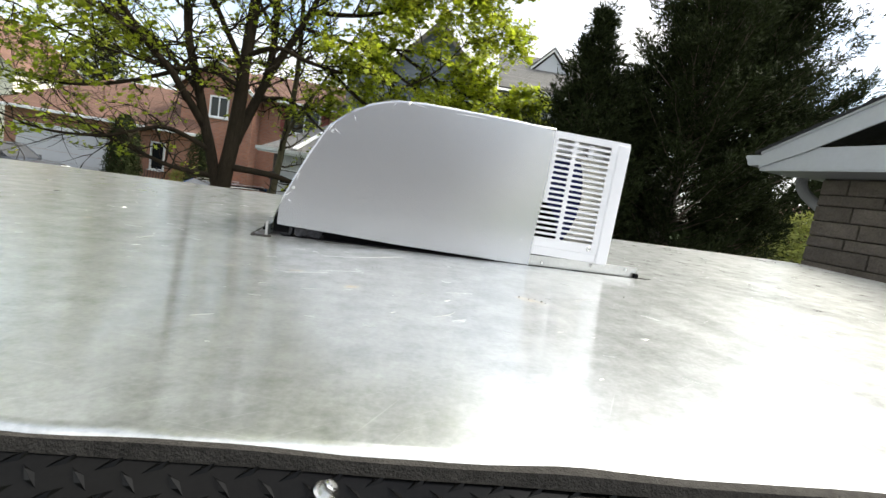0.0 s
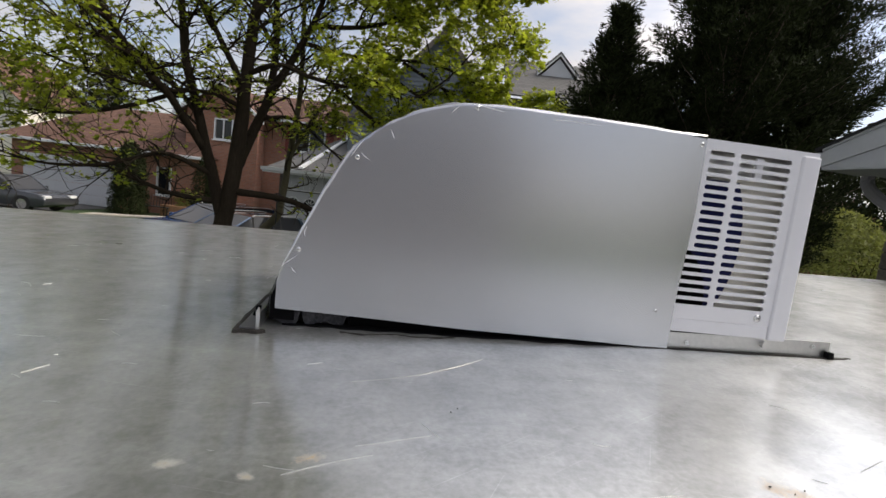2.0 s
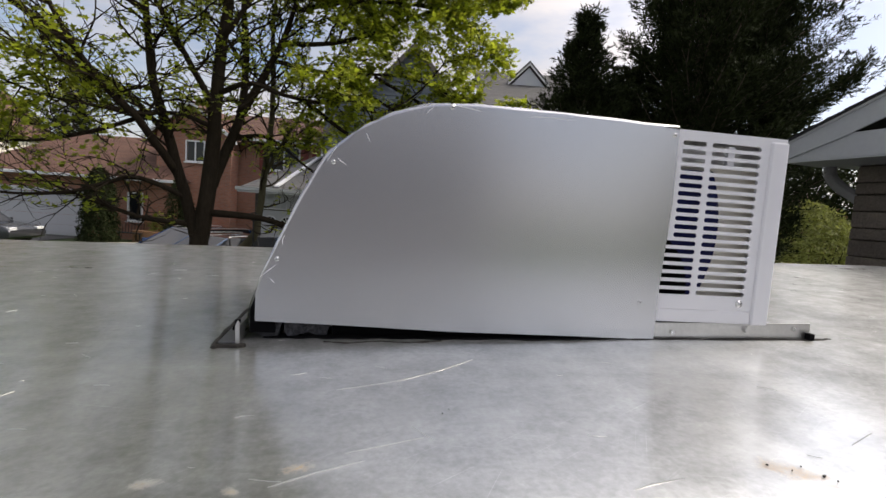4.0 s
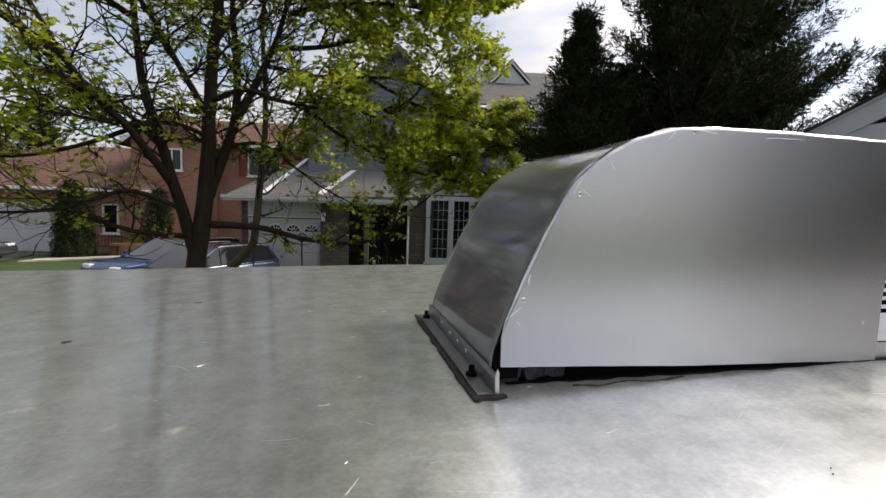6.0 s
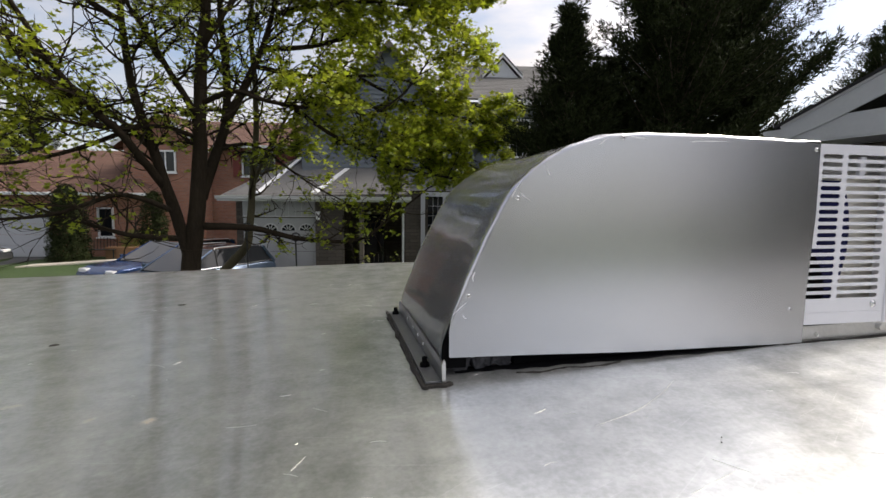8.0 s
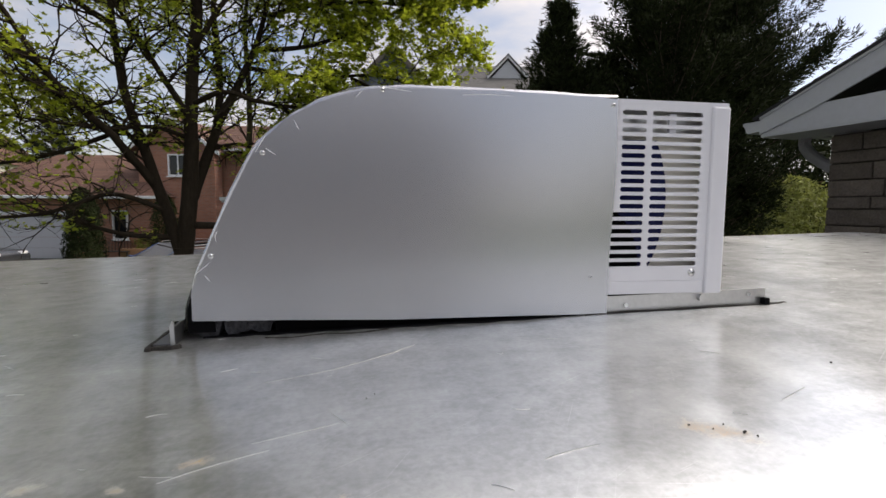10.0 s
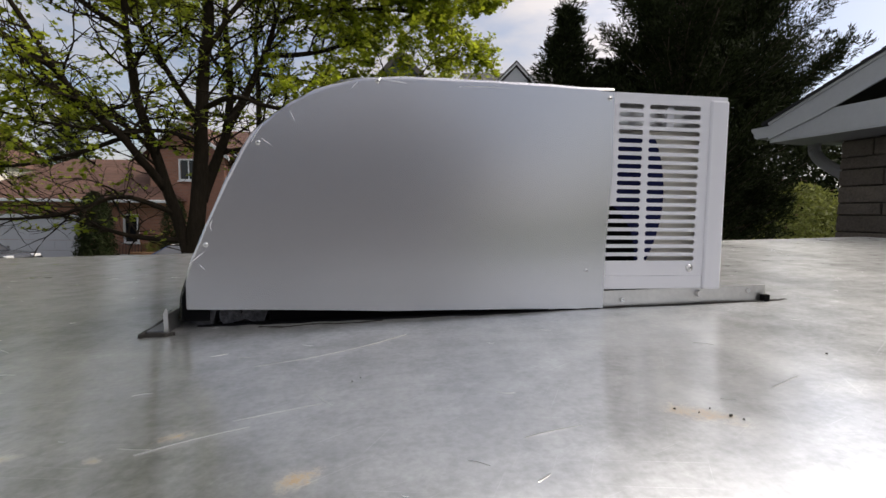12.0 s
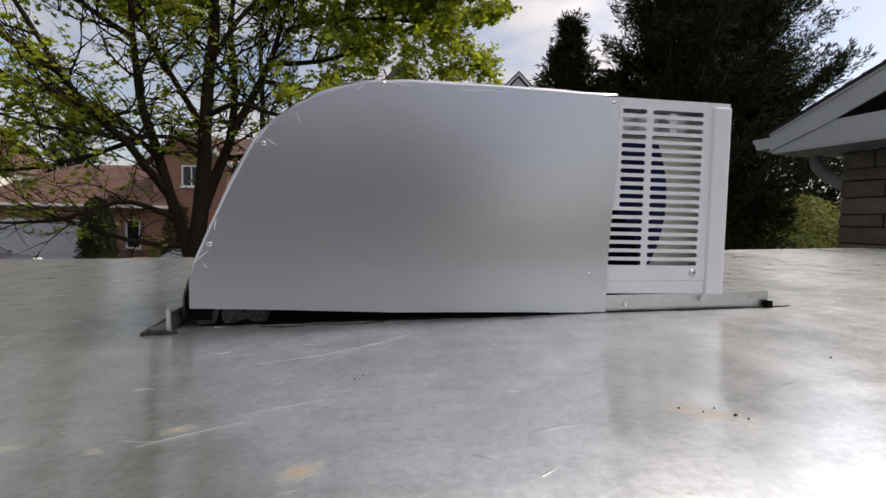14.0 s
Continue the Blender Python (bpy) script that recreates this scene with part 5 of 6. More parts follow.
roof_of(gh, "roof", [((2.05, 17.4, 2.25), (2.05, 24.0, 2.25), (PEAK[0], 24.0, PEAK[1]), (PEAK[0], 17.4, PEAK[1]), 30)], M_GREYROOF, "grey shingle roof")
for s in (-1, 1):
    bm = prismed([(PEAK[0], 5.92), (PEAK[0], 5.70), (PEAK[0] + s * 3.40, 2.06), (PEAK[0] + s * 3.40, 2.28)], "y", 17.36, 17.39)
    part("rake_board", bm, M_TAUPE, gh)
roof_of(gh, "roof", [((1.0, 17.35, 4.0), (6.9, 17.35, 4.0), (6.2, 21.5, 6.35), (1.0, 21.5, 6.35), 26)], M_GREYROOF, "grey shingle roof")
part("fascia", boxed(1.8, 6.9, 17.30, 17.34, 3.82, 4.0), M_WHITE, gh)
bm = prismed([(2.45, 5.40), (3.75, 5.40), (3.1, 6.10)], "y", 19.8, 19.86)
dm = part("dormer", bm, M_TRIM, gh, "small white-edged dormer gable")
for s in (-1, 1):
    part("dormer_rake", prismed([(3.1, 6.35), (3.1, 6.18), (3.1 + s * 0.82, 5.35), (3.1 + s * 0.82, 5.52)], "y", 19.70, 19.78), M_WHITE, dm)
    roof_of(gh, "dormer_roof", [((3.1 + s * 0.82, 19.7, 5.50), (3.1 + s * 0.82, 22.5, 5.50), (3.1, 22.5, 6.33), (3.1, 19.7, 6.33), 8)], M_GREYROOF)
window(gh, -0.22, 17.06, -1.62, 0.70, 3.2, 4, 6, M_TRIM, bar=0.10, f=0.15)
for i in range(4):
    part("board", prismed([(17.085, 0.86 + 0.12 * i), (17.065, 0.75 + 0.12 * i), (17.095, 0.75 + 0.12 * i), (17.095, 0.86 + 0.12 * i)], "x", -0.70, 2.95), M_NEIGHBOUR, gh)
window(gh, -0.9, 17.56, 2.0, 3.4, 1.3, 2, 1, M_TRIM)
window(gh, 3.0, 17.86, 2.0, 3.4, 1.6, 2, 3, M_WHITE)
part("bay_box", boxed(-1.35, -0.62, 17.30, 17.58, 2.62, 3.32), M_WHITE, gh)
bm = boxed(2.3, 7.0, 15.4, 17.05, GROUND, 0.9)
part("wing_wall", bm, M_TAUPEWALL, gh)
roof_of(gh, "wing_roof", [((2.0, 15.1, 0.85), (7.3, 15.1, 0.85), (7.3, 17.05, 2.2), (3.6, 17.05, 2.2), 14)], M_GREYROOF)
bm = bmesh.new()
cyl(bm, (-3.52, 15.70, -0.25), (-3.52, 15.70, 0.02), 0.06, 0.09, 6)
part("wall_lantern", bm, M_WHITE, gh)

# orange brick house
bh = house("brick_house", "orange brick house with a brown hipped roof and white garage door")
part("wall", boxed(-23.4, -13.6, 24.3, 32.0, GROUND, 0.75), M_BRICKWALL, bh)
part("wall", boxed(-14.9, -3.5, 26.0, 34.0, GROUND, 3.25), M_BRICKWALL, bh, "two-storey orange brick wall")
part("wall", boxed(-14.8, -11.2, 25.1, 25.98, GROUND, 3.2), M_BRICKWALL, bh)
part("wall", prismed([(-14.8, 3.2), (-11.2, 3.2), (-13.0, 4.55)], "y", 25.12, 25.5), M_BRICKWALL, bh)
garage_door(bh, -22.7, 24.22, GROUND, 4.85, 2.12, rows=4, cols=8)
part("door_trim", boxed(-22.85, -17.7, 24.20, 24.29, GROUND + 2.14, GROUND + 2.34), M_WHITE, bh)
roof_of(bh, "roof", [((-24.0, 23.75, 0.68), (-13.0, 23.75, 0.68), (-16.6, 28.2, 3.1), (-21.0, 28.2, 3.1), 30), ((-13.0, 23.75, 0.68), (-13.0, 32.5, 0.68), (-16.6, 28.2, 3.1), (-16.6, 28.2, 3.1), 30)], M_TILEROOF, "brown shingle garage roof")
part("gutter", boxed(-24.0, -13.0, 23.62, 23.74, 0.56, 0.70, bev=0.02), M_WHITE, bh)
part("soffit", boxed(-24.0, -13.0, 23.76, 24.28, 0.58, 0.62), M_WHITE, bh)
roof_of(bh, "roof", [((-15.4, 24.8, 2.95), (-15.4, 30.0, 2.95), (-13.0, 30.0, 4.85), (-13.0, 24.8, 4.85), 16), ((-10.6, 24.8, 2.95), (-10.6, 30.0, 2.95), (-13.0, 30.0, 4.85), (-13.0, 24.8, 4.85), 16), ((-15.4, 25.5, 3.2), (-3.0, 25.5, 3.2), (-5.5, 30.0, 5.1), (-13.0, 30.0, 5.1), 26)], M_TILEROOF, "brown shingle upper roof")
for s in (-1, 1):
    part("rake_board", prismed([(-13.0, 4.83), (-13.0, 4.62), (-13.0 + s * 2.4, 2.74), (-13.0 + s * 2.4, 2.95)], "y", 24.74, 24.79), M_WHITE, bh)
part("gutter", boxed(-10.6, -3.0, 25.38, 25.49, 3.08, 3.2), M_WHITE, bh)
window(bh, -13.3, 25.06, 1.75, 2.85, 1.0, 2, 1, M_WHITE)
window(bh, -9.4, 25.96, 1.65, 2.95, 1.7, 2, 1, M_WHITE, True)
window(bh, -6.6, 25.96, 1.65, 2.95, 1.5, 2, 1, M_WHITE, True)
window(bh, -15.7, 24.26, -1.45, 0.0, 0.75, 1, 1, M_WHITE)
window(bh, -9.5, 25.96, -1.4, 0.1, 1.6, 2, 1, M_WHITE)
part("front_door", boxed(-14.3, -13.2, 25.02, 25.09, GROUND + 0.55, GROUND + 2.65, bev=0.01), M_GLASS, bh, "dark glazed front door")
part("deck", boxed(-14.9, -10.5, 23.4, 25.08, GROUND, GROUND + 0.55, bev=0.01), M_WOOD, bh, "warm brown timber porch deck")
part("step", boxed(-13.0, -11.6, 22.9, 23.38, GROUND, GROUND + 0.28, bev=0.01), M_PATH, bh)
part("light_pilaster", boxed(-11.18, -10.95, 25.0, 25.9, GROUND, 3.0), M_BRICKWALL, bh)
bm = bmesh.new()
cyl(bm, (-17.45, 24.15, -0.25), (-17.45, 24.15, 0.05), 0.07, 0.10, 6)
part("wall_lantern", bm, M_IRON, bh)

# cream house far off
ch = house("cream_house", "cream stucco house with a brown roof, far behind")
part("wall", boxed(-47, -36.0, 38, 46, GROUND, 4.0), M_CREAM, ch)
part("gable", prismed([(-47, 4.0), (-36.0, 4.0), (-41.5, 8.0)], "y", 38, 38.3), M_CREAM, ch)
for s in (-1, 1):
    roof_of(ch, "roof", [((-41.5 + s * 6.0, 37.4, 3.7), (-41.5 + s * 6.0, 46, 3.7), (-41.5, 46, 8.3), (-41.5, 37.4, 8.3), 22)], M_TILEROOF)
window(ch, -39.5, 37.95, 1.4, 2.9, 1.4, 2, 1, M_WHITE)
rh = house("far_house", "small far house with a brown gabled roof")
part("wall", boxed(22.5, 28.5, 32, 38, GROUND, 1.2), M_BRICKWALL, rh)
part("gable", prismed([(22.5, 1.2), (28.5, 1.2), (25.5, 2.9)], "y", 32, 32.3), M_BRICKWALL, rh)
for s in (-1, 1):
    roof_of(rh, "roof", [((25.5 + s * 3.4, 31.6, 1.0), (25.5 + s * 3.4, 38, 1.0), (25.5, 38, 3.05), (25.5, 31.6, 3.05), 12)], M_TILEROOF)
    part("rake_board", prismed([(25.5, 3.0), (25.5, 2.8), (25.5 + s * 3.4, 0.78), (25.5 + s * 3.4, 0.98)], "y", 31.5, 31.58), M_WHITE, rh)
fence = thing("picket_fence", pose(6.9, 13.2, GROUND, 0, 0, 8), "low weathered reddish picket fence behind the cedars", "fence")
pk = mesh_of(prismed([(-0.04, 0), (0.04, 0), (0.04, 1.75), (0, 1.83), (-0.04, 1.75)], "y", 0, 0.02), "picket", M_WOOD)
for i in range(34):
    shared("picket", pk, fence, Matrix.Translation((i * 0.13, 0, 0.0)))
for z in (0.4, 1.4):
    part("rail", boxed(-0.05, 4.4, 0.022, 0.06, z, z + 0.08), M_WOOD, fence)

# ---- stone house beside the trailer ----
SH = pose(3.06, 4.917, 0, 0, 0, 16.1)
sh = thing("stone_house", SH, "single-storey stone house with white gable trim and black shingles", "house")
Z0, PITCH, SPAN = 0.885, math.tan(radians(22.2)), 10.0
RIDGE = Z0 + 0.19 + SPAN / 2 * PITCH
part("band_board", boxed(-0.012, 0.012, -SPAN, 0.0, Z0, Z0 + 0.20), M_TRIM, sh, "white horizontal gable band")
for s in (0, 1):
    y0 = -SPAN * s
    sg = -1 if s == 0 else 1
    out = [(y0, Z0 + 0.012 if s == 0 else Z0), (y0, Z0 + 0.19), (-SPAN / 2, RIDGE), (-SPAN / 2, RIDGE - 0.213), (y0 + sg * 0.46, Z0 + 0.165)]
    part("rake_board", prismed(out, "x", -0.030, -0.0135), M_TRIM, sh, "white painted rake board")
    out = [(y0 - sg * 0.05, Z0 + 0.155), (y0 - sg * 0.05, Z0 + 0.168), (-SPAN / 2, RIDGE + 0.012), (-SPAN / 2, RIDGE - 0.002)]
    trim = [(y0, Z0 + 0.150), (y0, Z0 + 0.188), (-SPAN / 2, RIDGE - 0.002), (-SPAN / 2, RIDGE - 0.040)]
    part("rake_trim", prismed(trim, "x", -0.042, -0.0305), M_TRIM, sh)
    roof_of(sh, "roof", [((-0.055, y0 - sg * 0.06, Z0 + 0.165), (9.0, y0 - sg * 0.06, Z0 + 0.165), (9.0, -SPAN / 2, RIDGE + 0.02), (-0.055, -SPAN / 2, RIDGE + 0.02), 38)], M_BLKROOF, "black shingle roof", t=0.010, deck_t=0.018)
part("soffit", boxed(-0.010, 0.424, -SPAN, 0.0, Z0 - 0.014, Z0 - 0.002), M_TRIM, sh)
# black shingle colour here stands for the shade in the gable recess
part("gable_shade", prismed([(-0.4, Z0 + 0.2), (-SPAN + 0.4, Z0 + 0.2), (-SPAN / 2, RIDGE - 0.1)], "x", 0.38, 0.42), M_BLKROOF, sh, "gable panel coloured black for the shade of its recess")
part("wall", boxed(0.425, 8.8, -SPAN + 0.35, -0.35, GROUND, Z0 - 0.02), M_JOINT, sh, "backing of the stone facing")
bm = bmesh.new()
prism(bm, [(0.0, Z0 + 0.04), (0.0, Z0 + 0.14), (0.175, Z0 + 0.14), (0.18, Z0 + 0.12), (0.15, Z0 + 0.085), (0.142, Z0 + 0.05), (0.12, Z0 + 0.035)], "x", -0.028, 9.0)
part("gutter", bm, M_TRIM, sh, "white eaves gutter")
bm = bmesh.new()
tube(bm, smooth_line([(0.66, 0.06, Z0 + 0.05), (0.66, 0.055, Z0 - 0.06), (0.66, -0.03, Z0 - 0.17), (0.67, -0.20, Z0 - 0.29), (0.68, -0.29, Z0 - 0.38), (0.68, -0.295, Z0 - 0.6), (0.68, -0.295, GROUND + 0.1)], 4), [0.054] * 25, 12)
part("downspout", bm, M_NEIGHBOUR, sh, "bent pale grey downspout")


def stone_mesh(w, h, seed):
    bm = bmesh.new()
    box(bm, -0.030, 0.022, 0, w, 0, h, bev=0.006)
    for v in bm.verts:
        if v.co.x < -0.01:
            v.co.x += 0.010 * noise.noise((seed * 3.1, v.co.y * 9, v.co.z * 14))
    return mesh_of(bm, "stone", M_STONE)


SIZES = (0.24, 0.33, 0.42, 0.56)
HEIGHTS = (0.095, 0.135)
stones = {(w, h): stone_mesh(w, h, w * 10 + h) for w in SIZES for h in HEIGHTS}
rnd = random.Random(5)
z = GROUND + 0.01
while z < Z0 - 0.11:
    h = rnd.choice(HEIGHTS)
    if z + h > Z0 - 0.02:
        h = 0.095
        if z + h > Z0 - 0.012:
            break
    y = -0.355
    while y > -3.4:
        w = rnd.choice(SIZES)
        shared("stone", stones[(w, h)], sh, Matrix.Translation((0.4235, y - w, z)))
        y -= w + 0.011
    z += h + 0.011

# ---- cars ----
def car(name, m, paint, label, length=4.6, width=1.84, height=1.66, suv=True):
    """A parked car, front towards -x of its own axes, base on the ground."""
    c = thing(name, m, label, "car", group="parked cars")
    L, W, Hh = length, width / 2, height
    belt = Hh * 0.60
    body = [(0.02, 0.35), (0.0, 0.55), (0.06, belt - 0.20), (0.30, belt - 0.07), (L * 0.27, belt + 0.0), (L * 0.60, belt + 0.05), (L - 0.35, belt + 0.08), (L - 0.08, belt + 0.02), (L, 0.62), (L - 0.04, 0.36), (L - 0.3, 0.24), (0.3, 0.24)]
    bm = prismed(body, "y", -W, W)
    bmesh.ops.bevel(bm, geom=list(bm.edges), offset=0.07, segments=3, affect="EDGES", profile=0.6)
    bd = part("body", bm, paint, c, smooth=True)
    x0, x1 = L * (0.25 if suv else 0.27), L * (0.98 if suv else 0.86)
    r0, r1 = L * (0.48 if suv else 0.43), L * (0.89 if suv else 0.70)

    def cabin(inset, topw, z0, z1, grow):
        bm = bmesh.new()
        lo = [(x0 - grow, -W + inset, z0), (x1 + grow, -W + inset, z0), (x1 + grow, W - inset, z0), (x0 - grow, W - inset, z0)]
        hi = [(r0 - grow, -topw, z1), (r1 + grow, -topw, z1), (r1 + grow, topw, z1), (r0 - grow, topw, z1)]
        a, b = [bm.verts.new(p) for p in lo], [bm.verts.new(p) for p in hi]
        bm.faces.new(a[::-1])
        bm.faces.new(b)
        for i in range(4):
            bm.faces.new((a[i], a[(i + 1) % 4], b[(i + 1) % 4], b[i]))
        return bm
    bm = cabin(0.08, W - 0.17, belt, Hh - 0.03, 0.0)
    bmesh.ops.bevel(bm, geom=list(bm.edges), offset=0.03, segments=2, affect="EDGES")
    part("window_glass", bm, M_CARGLASS, c, "dark car glass")
    bm = bmesh.new()
    n = 10
    rows = []
    for i in range(n + 1):
        x = r0 - 0.10 + (r1 - r0 + 0.22) * i / n
        crown = Hh - 0.02 - 0.06 * (2 * i / n - 1) ** 2
        rows.append([bm.verts.new((x, y * (W - 0.15), crown - 0.045 * abs(y) ** 2.5)) for y in np.linspace(-1, 1, 9)])
    for r, s in zip(rows, rows[1:]):
        for k in range(8):
            bm.faces.new((r[k], r[k + 1], s[k + 1], s[k]))
    bmesh.ops.solidify(bm, geom=list(bm.faces), thickness=0.04)
    part("roof_panel", bm, paint, c, smooth=True)
    for sy in (-1, 1):
        def pil(a, b, w, m=paint):
            bm = bmesh.new()
            tube(bm, [a, b], [w, w * 0.8], 6)
            part("pillar", bm, m, c)
        yb, yt = sy * (W - 0.09), sy * (W - 0.165)
        pil((x0, yb, belt), (r0, yt, Hh - 0.05), 0.035)
        pil((x1, yb, belt + 0.04), (r1, yt, Hh - 0.05), 0.06)
        for fx in (0.50, 0.72):
            pil((L * fx + 0.02, yb, belt), (L * fx, yt, Hh - 0.05), 0.024, M_TYRE)
        if suv and sy > 0:
            part("spoiler", boxed(r1 - 0.02, x1 - 0.10, -W + 0.30, W - 0.30, Hh - 0.16, Hh - 0.06, bev=0.03), M_IRON, c)
        if suv:
            bm = bmesh.new()
            tube(bm, smooth_line([(r0 + 0.1, yt * 0.95, Hh - 0.06), (r0 + 0.22, yt * 0.95, Hh + 0.005), (r1 - 0.2, yt * 0.95, Hh + 0.0), (r1 - 0.05, yt * 0.95, Hh - 0.06)], 5), [0.009] * 16, 6)
            part("roof_rail", bm, M_ALU, c)
        mr = part("mirror", boxed(x0 + 0.22, x0 + 0.36, min(sy * (W + 0.02), sy * (W + 0.20)), max(sy * (W + 0.02), sy * (W + 0.20)), belt + 0.0, belt + 0.15, bev=0.03), paint, c)
        part("headlight", boxed(0.05, 0.30, sy * W * 0.72 - 0.18, sy * W * 0.72 + 0.18, belt - 0.26, belt - 0.12, bev=0.03), M_LAMP, c)
        part("tail_light", boxed(L - 0.16, L + 0.005, sy * W * 0.78 - 0.14, sy * W * 0.78 + 0.14, belt - 0.42, belt - 0.25, bev=0.03), M_REDLAMP, c)
        bm = bmesh.new()
        tube(bm, [(x0 + 0.1, sy * (W - 0.055), belt + 0.055), (x1 - 0.1, sy * (W - 0.055), belt + 0.095)], [0.014, 0.014], 6)
        part("window_trim", bm, M_CHROME, c)
        for wx in (L * 0.19, L * 0.80):
            bm = bmesh.new()
            cyl(bm, (wx, sy * (W - 0.21), 0.34), (wx, sy * (W + 0.012), 0.34), 0.34, 0.33, 28)
            w = part("wheel", bm, M_TYRE, c)
            bm = bmesh.new()
            cyl(bm, (wx, sy * (W - 0.05), 0.34), (wx, sy * (W + 0.02), 0.34), 0.22, 0.20, 20)
            part("rim", bm, M_CHROME, w)
    return c


car("suv", pose(-9.5, 14.2, GROUND + 0.024, 0, 0, 60), M_CARBLUE, "metallic blue sport utility car parked on the drive", height=1.42, length=4.5)
car("suv", pose(-7.45, 11.9, GROUND + 0.024, 0, 0, 60), M_CARGREY, "silver-blue sport utility car with a dark tailgate", height=1.44, length=4.1)
car("sedan", pose(-16.5, 19.5, GROUND + 0.02, 0, 0, 183), M_CARDARK, "dark grey sedan parked before the brick house", height=1.44, suv=False, length=4.7)

# ---- porch furniture of the brick house ----
def chair():
    c = thing("porch_chair", pose(-14.4, 24.2, GROUND + 0.55, 0, 0, -20), "wooden porch chair on the timber deck", "chair")
    part("seat", boxed(-0.28, 0.28, -0.28, 0.25, 0.38, 0.43, bev=0.01), M_WOOD, c)
    for x in np.linspace(-0.24, 0.18, 4):
        part("back_slat", boxed(x, x + 0.08, 0.20, 0.23, 0.44, 0.98), M_WOOD, c)
    for x in (-0.27, 0.22):
        for y in (-0.27, 0.20):
            part("leg", boxed(x, x + 0.05, y, y + 0.05, 0, 0.378), M_WOOD, c)
        part("armrest", boxed(x - 0.02, x + 0.07, -0.30, 0.24, 0.60, 0.63), M_WOOD, c)
    return c


chair()
bench = thing("iron_bench", pose(-15.6, 23.3, GROUND, 0, 0, 6), "black wrought iron garden bench by the path", "bench")
for k in range(9):
    bm = bmesh.new()
    cyl(bm, (k * 0.14, 0.25, 0.45), (k * 0.14, 0.30, 0.90 + 0.10 * math.sin(k * 0.39)), 0.014, 0.014, 6)
    part("back_rod", bm, M_IRON, bench)
part("seat", boxed(-0.05, 1.2, -0.2, 0.26, 0.42, 0.45), M_IRON, bench)
for x in (0.0, 1.12):
    for y in (-0.18, 0.2):
        part("leg", boxed(x, x + 0.04, y, y + 0.04, 0, 0.418), M_IRON, bench)
for x, y, z0, L in ((-3.28, 8.5, -0.18, 1.5), (-2.55, 8.78, -0.36, 1.4)):
    bm = bmesh.new()
    tube(bm, [(0, 0, 0.03), (0.01, 0, -L / 2), (0, 0.01, -L)], [0.014, 0.011, 0.014], 6)
    tube(bm, [(0.07 * math.cos(a), 0.02, 0.05 + 0.07 * math.sin(a)) for a in np.linspace(-1.57, 4.71, 14)], [0.013] * 14, 5)
    ob = part("hanging_rope", bm, M_IRON)
    ob.matrix_world = pose(x, y, z0)
    tagged(ob, "dark rope looped over a low maple branch", "rope", group="ropes on the branch")

# ---- far edge of the view ----
bm = bmesh.new()
prev = None
vs = []
for i in range(181):
    a = 2 * math.pi * i / 180
    r = 150 + 10 * noise.noise((math.cos(a) * 3, math.sin(a) * 3, 2))
    h = 3.5 + 3.5 * noise.noise((math.cos(a) * 14, math.sin(a) * 14, 5)) + 1.5 * noise.noise((math.cos(a) * 50, math.sin(a) * 50, 1))
    vs.append((bm.verts.new((r * math.cos(a), r * math.sin(a), GROUND)), bm.verts.new((r * math.cos(a), r * math.sin(a), GROUND + max(1.5, h)))))
for p, q in zip(vs, vs[1:]):
    bm.faces.new((p[0], q[0], q[1], p[1]))
ob = part("backdrop", bm, M_CEDAR)
tagged(ob, "far line of dark green trees", "backdrop", kind="structure")

# unseen plain house added behind the camera to darken the side panel's reflection
nb = house("mirrored_house", "plain dark grey house, unseen, added for the shroud to mirror")
part("wall", boxed(-7.0, 5.5, -22, -13, GROUND, 3.0), M_NEIGHBOUR, nb)
roof_of(nb, "roof", [((-7.5, -12.5, 2.9), (6.0, -12.5, 2.9), (6.0, -17.5, 5.4), (-7.5, -17.5, 5.4), 22)], M_GREYROOF)

# ---- marks on the roof sheet ----
def mark(name, outline_r, seed, thick=0.0012, material=None, n=18):
    """A thin uneven flake lying on the sheet."""
    rnd = random.Random(seed)
    bm = bmesh.new()
    rx, ry = outline_r
    ring = []
    for i in range(n):
        a = 2 * math.pi * i / n
        k = 0.75 + 0.5 * noise.noise((math.cos(a) * 1.6 + seed, math.sin(a) * 1.6, seed * 0.7)) + rnd.uniform(-0.12, 0.12)
        ring.append((rx * k * math.cos(a), ry * k * math.sin(a)))
    lo = [bm.verts.new((x, y, 0)) for x, y in ring]
    hi = [bm.verts.new((x * 0.9, y * 0.9, thick * rnd.uniform(0.5, 1.2))) for x, y in ring]
    c = bm.verts.new((0, 0, thick * 1.1))
    for i in range(n):
        j = (i + 1) % n
        bm.faces.new((lo[i], lo[j], hi[j], hi[i]))
        bm.faces.new((hi[i], hi[j], c))
    return bm


inv = trailer_pose.inverted()


def on_roof(x, y, turn=0.0, lift=0.0004):
    """The trailer's own pose of a mark at world x, y on the sheet."""
    p = inv @ Vector((x, y, -0.03 + 0.0265 * x + 0.0152 * y))
    w = 0.0022 * noise.noise((p.x * 0.9, p.y * 1.3, 3.1)) + 0.0012 * noise.noise((p.x * 3.2, p.y * 3.6, 7.7))
    return Matrix.Translation((p.x, p.y, w + lift)) @ Matrix.Rotation(radians(turn), 4, "Z")


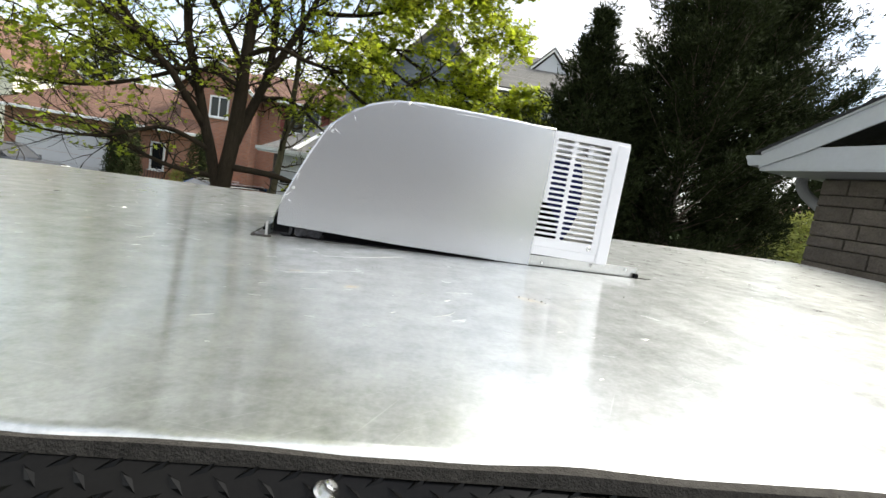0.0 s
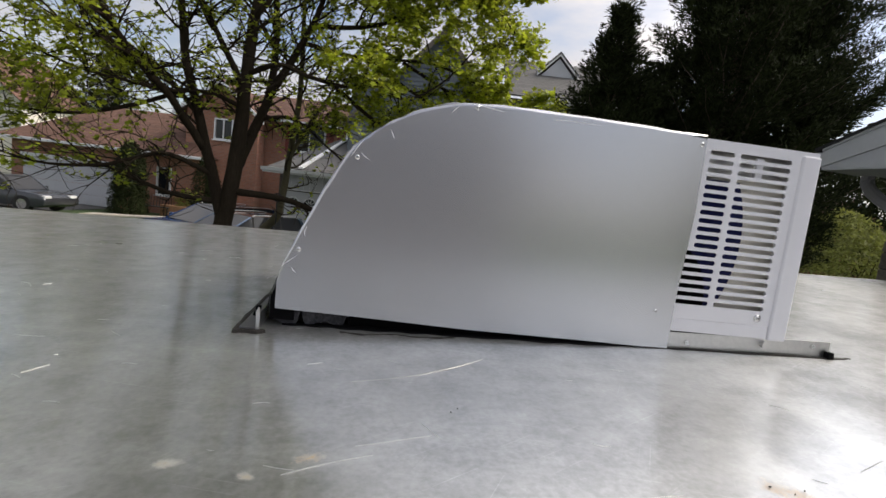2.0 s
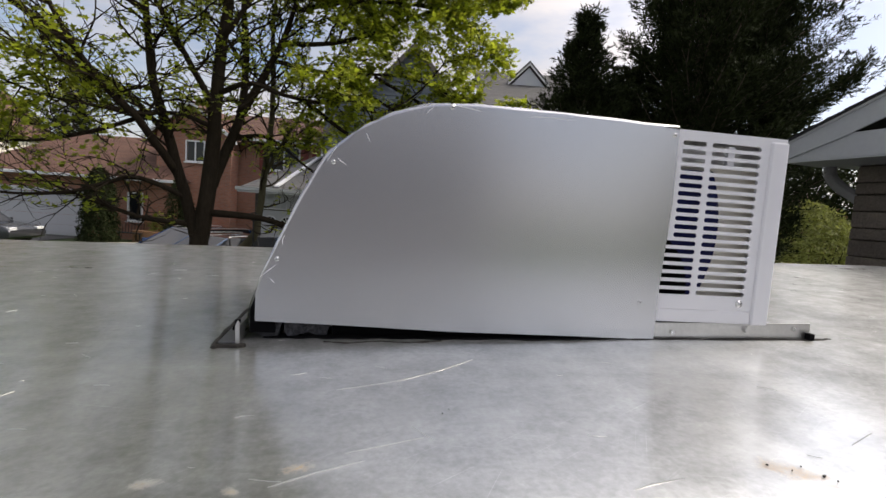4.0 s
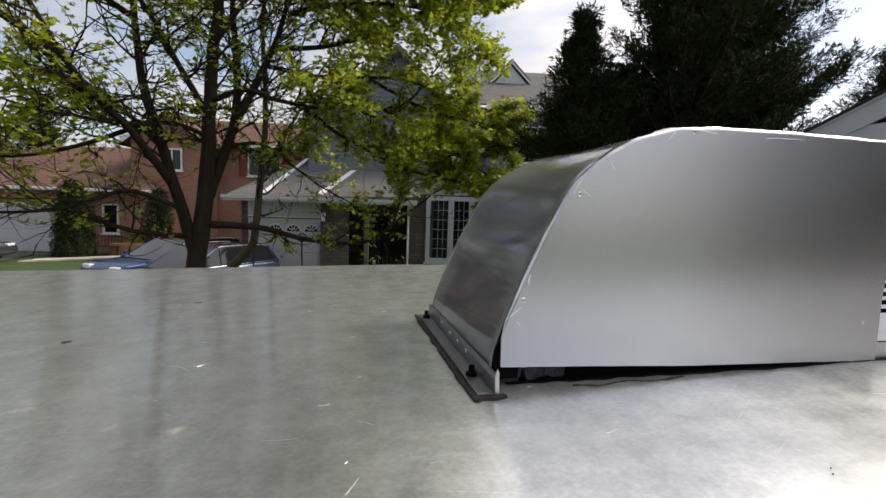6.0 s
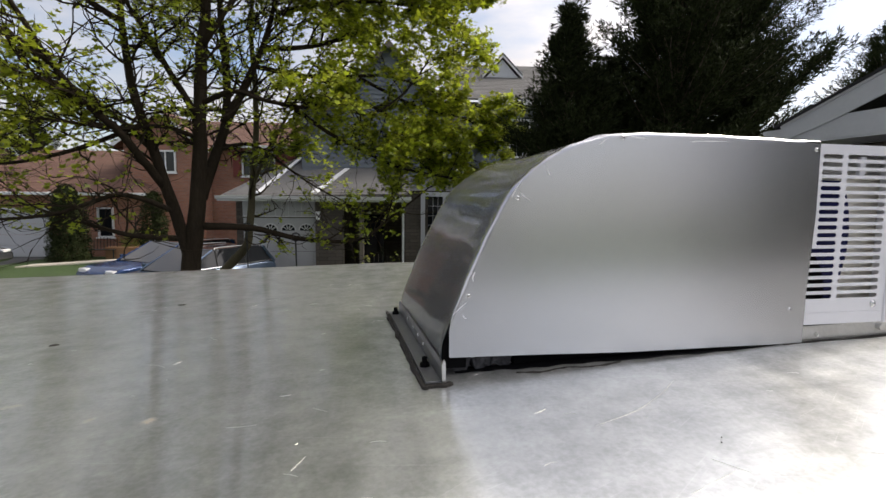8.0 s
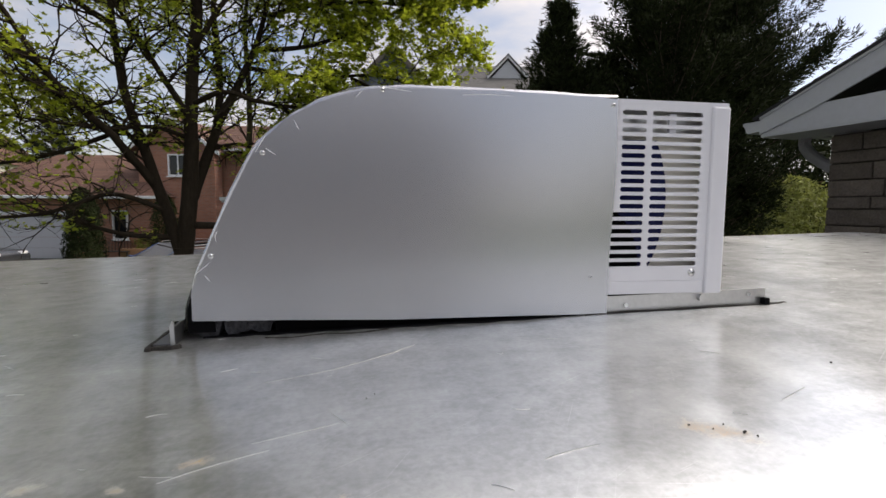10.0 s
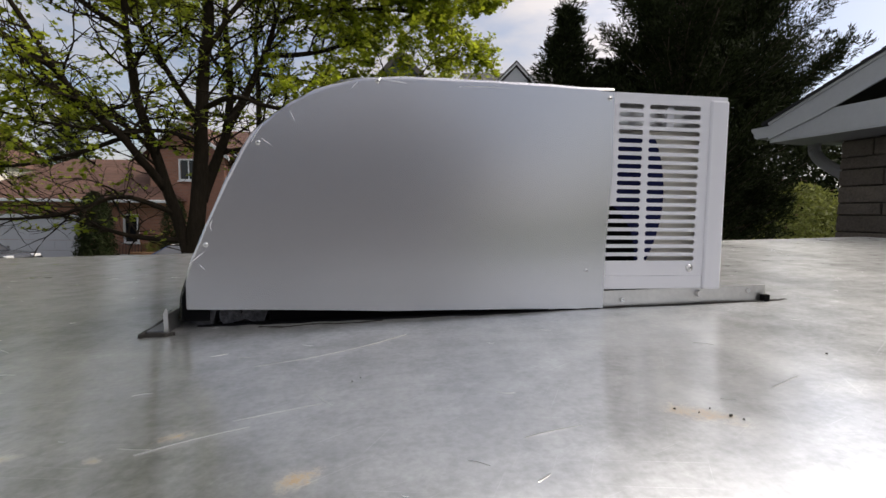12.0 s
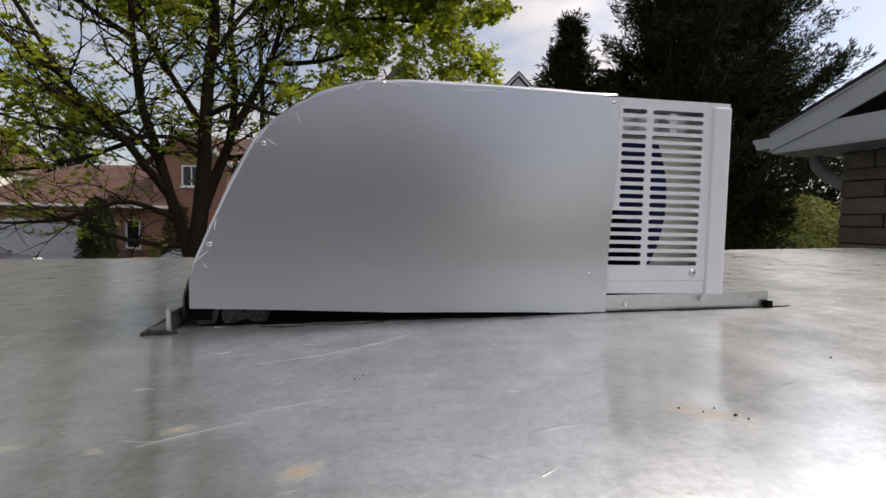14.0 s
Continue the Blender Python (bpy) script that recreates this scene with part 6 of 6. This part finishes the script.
for i, (x, y, r) in enumerate(((-1.223, 1.940, 0.011), (-1.319, 1.565, 0.013), (0.444, 1.102, 0.0028), (-0.150, 1.041, 0.0016), (-0.142, 1.052, 0.0011), (0.172, 0.952, 0.002), (0.215, 0.935, 0.0025), (0.19, 0.943, 0.0012), (0.205, 0.951, 0.0014), (0.222, 0.927, 0.0018))):
    shared("tar_spot", mesh_of(mark("tar_spot", (r, r * 0.6), i + 40, 0.0015, M_SEAL, 10), "tar_spot", M_SEAL), trailer, on_roof(x, y, 30 * i, 0.0009))


def scratch(x0, y0, x1, y1, bow, w, seed):
    a, b = on_roof(x0, y0).translation, on_roof(x1, y1).translation
    side = Vector((-(b - a).y, (b - a).x, 0)) * bow
    rnd = random.Random(seed)
    pts = smooth_line([a, a.lerp(b, 0.35) + side, a.lerp(b, 0.7) + side * 0.8, b], 5)
    bm = bmesh.new()
    prev = None
    for i, p in enumerate(pts):
        d = (pts[min(i + 1, len(pts) - 1)] - pts[max(0, i - 1)]).normalized()
        s = Vector((-d.y, d.x, 0)) * 0.19 * w * (0.25 + rnd.random() * 0.9) * (0.4 + 1.2 * math.sin(math.pi * (i + 0.5) / len(pts)))
        wz = lambda q: Vector((q.x, q.y, 0.0022 * noise.noise((q.x * 0.9, q.y * 1.3, 3.1)) + 0.0012 * noise.noise((q.x * 3.2, q.y * 3.6, 7.7)) + 0.0003))
        cur = [bm.verts.new(wz(p + s)), bm.verts.new(wz(p) + Vector((0, 0, 0.0005))), bm.verts.new(wz(p - s))]
        if prev:
            bm.faces.new((prev[0], prev[1], cur[1], cur[0]))
            bm.faces.new((prev[1], prev[2], cur[2], cur[1]))
        prev = cur
    part("scratch", bm, M_PALE, trailer)


scratch(-0.286, 1.101, -0.10, 1.235, -0.06, 0.0004, 1)
scratch(-0.30, 0.892, -0.225, 0.937, 0.03, 0.0005, 2)
scratch(-0.245, 0.950, -0.17, 0.985, 0.0, 0.0004, 3)
scratch(0.020, 0.905, 0.075, 0.925, 0.03, 0.0009, 4)
scratch(0.018, 0.842, 0.029, 0.851, 0.0, 0.0010, 5)
scratch(0.30, 1.00, 0.35, 1.03, 0.0, 0.0012, 7)
rnd = random.Random(77)
for i in range(70):
    x, y = rnd.uniform(-1.5, 1.3), rnd.uniform(0.55, 2.3)
    a, L = rnd.choice((0.5, 0.7, -0.2, 1.2, 2.6)) + rnd.gauss(0, 0.2), rnd.uniform(0.010, 0.05)
    scratch(x, y, x + L * math.cos(a), y + L * math.sin(a), rnd.gauss(0, 0.05), rnd.uniform(0.0002, 0.0005), i + 100)

for i in range(130):
    x, y = rnd.uniform(-1.3, 1.1), rnd.uniform(0.5, 1.9)
    a, L = rnd.gauss(0.12, 0.35), rnd.uniform(0.004, 0.022)
    scratch(x, y, x + L * math.cos(a), y + L * math.sin(a), rnd.gauss(0, 0.08), rnd.uniform(0.0008, 0.0022), i + 300)


# creases in the shroud's film at the folded edge
def crease(pts, w):
    bm = bmesh.new()
    line = smooth_line(pts, 5)
    n = len(line)
    line = [p + Vector((0, -0.0007, 0)) for p in line]
    tube(bm, line, [w * (0.25 + math.sin(math.pi * (i + 0.5) / n)) for i in range(n)], 5)
    part("crease", bm, M_CASE, ac)


for pts in ([(0.275, 0, 0.4015), (0.31, 0, 0.398), (0.345, 0, 0.3935)], [(0.405, 0, 0.3895), (0.43, 0, 0.3945), (0.48, 0, 0.396), (0.545, 0, 0.3945)],
            [(0.088, 0, 0.298), (0.098, 0, 0.290), (0.112, 0, 0.281)], [(0.070, 0, 0.278), (0.082, 0, 0.300), (0.094, 0, 0.318)], [(0.005, 0, 0.112), (-0.012, 0, 0.098), (-0.026, 0, 0.086)],
            [(0.012, 0, 0.135), (0.008, 0, 0.150), (0.016, 0, 0.165)], [(-0.012, 0, 0.088), (-0.006, 0, 0.080), (0.001, 0, 0.074)], [(0.135, 0, 0.345), (0.142, 0, 0.332), (0.146, 0, 0.322)], [(0.255, 0, 0.3985), (0.243, 0, 0.388), (0.236, 0, 0.380)]):
    crease(pts, 0.0009)


# smear of sealant on the sheet along the shroud's lower edge
smear = [inv @ (AC @ Vector((u, -0.012 - 0.02 * k, 0))) for u, k in ((0.085, 0.2), (0.13, 0.6), (0.18, 0.1), (0.23, 0.5), (0.29, 0.0))]
part("sealant_and_shade", bead([(p.x, p.y, 0.001) for p in smear], (0.0022, 0.0030), 0.0006, 1.1, 15), M_SEAL, trailer, "dark smear of sealant")
# second band is near-black to paint the shade on the sheet under the panel
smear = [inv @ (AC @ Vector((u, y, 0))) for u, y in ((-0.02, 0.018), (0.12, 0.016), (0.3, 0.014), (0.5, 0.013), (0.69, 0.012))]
part("sealant_and_shade", bead([(p.x, p.y, 0.001) for p in smear], (0.016, 0.020), 0.0012, 0.35, 16), M_DARK, trailer, "black band painting the shade under the shroud's edge")
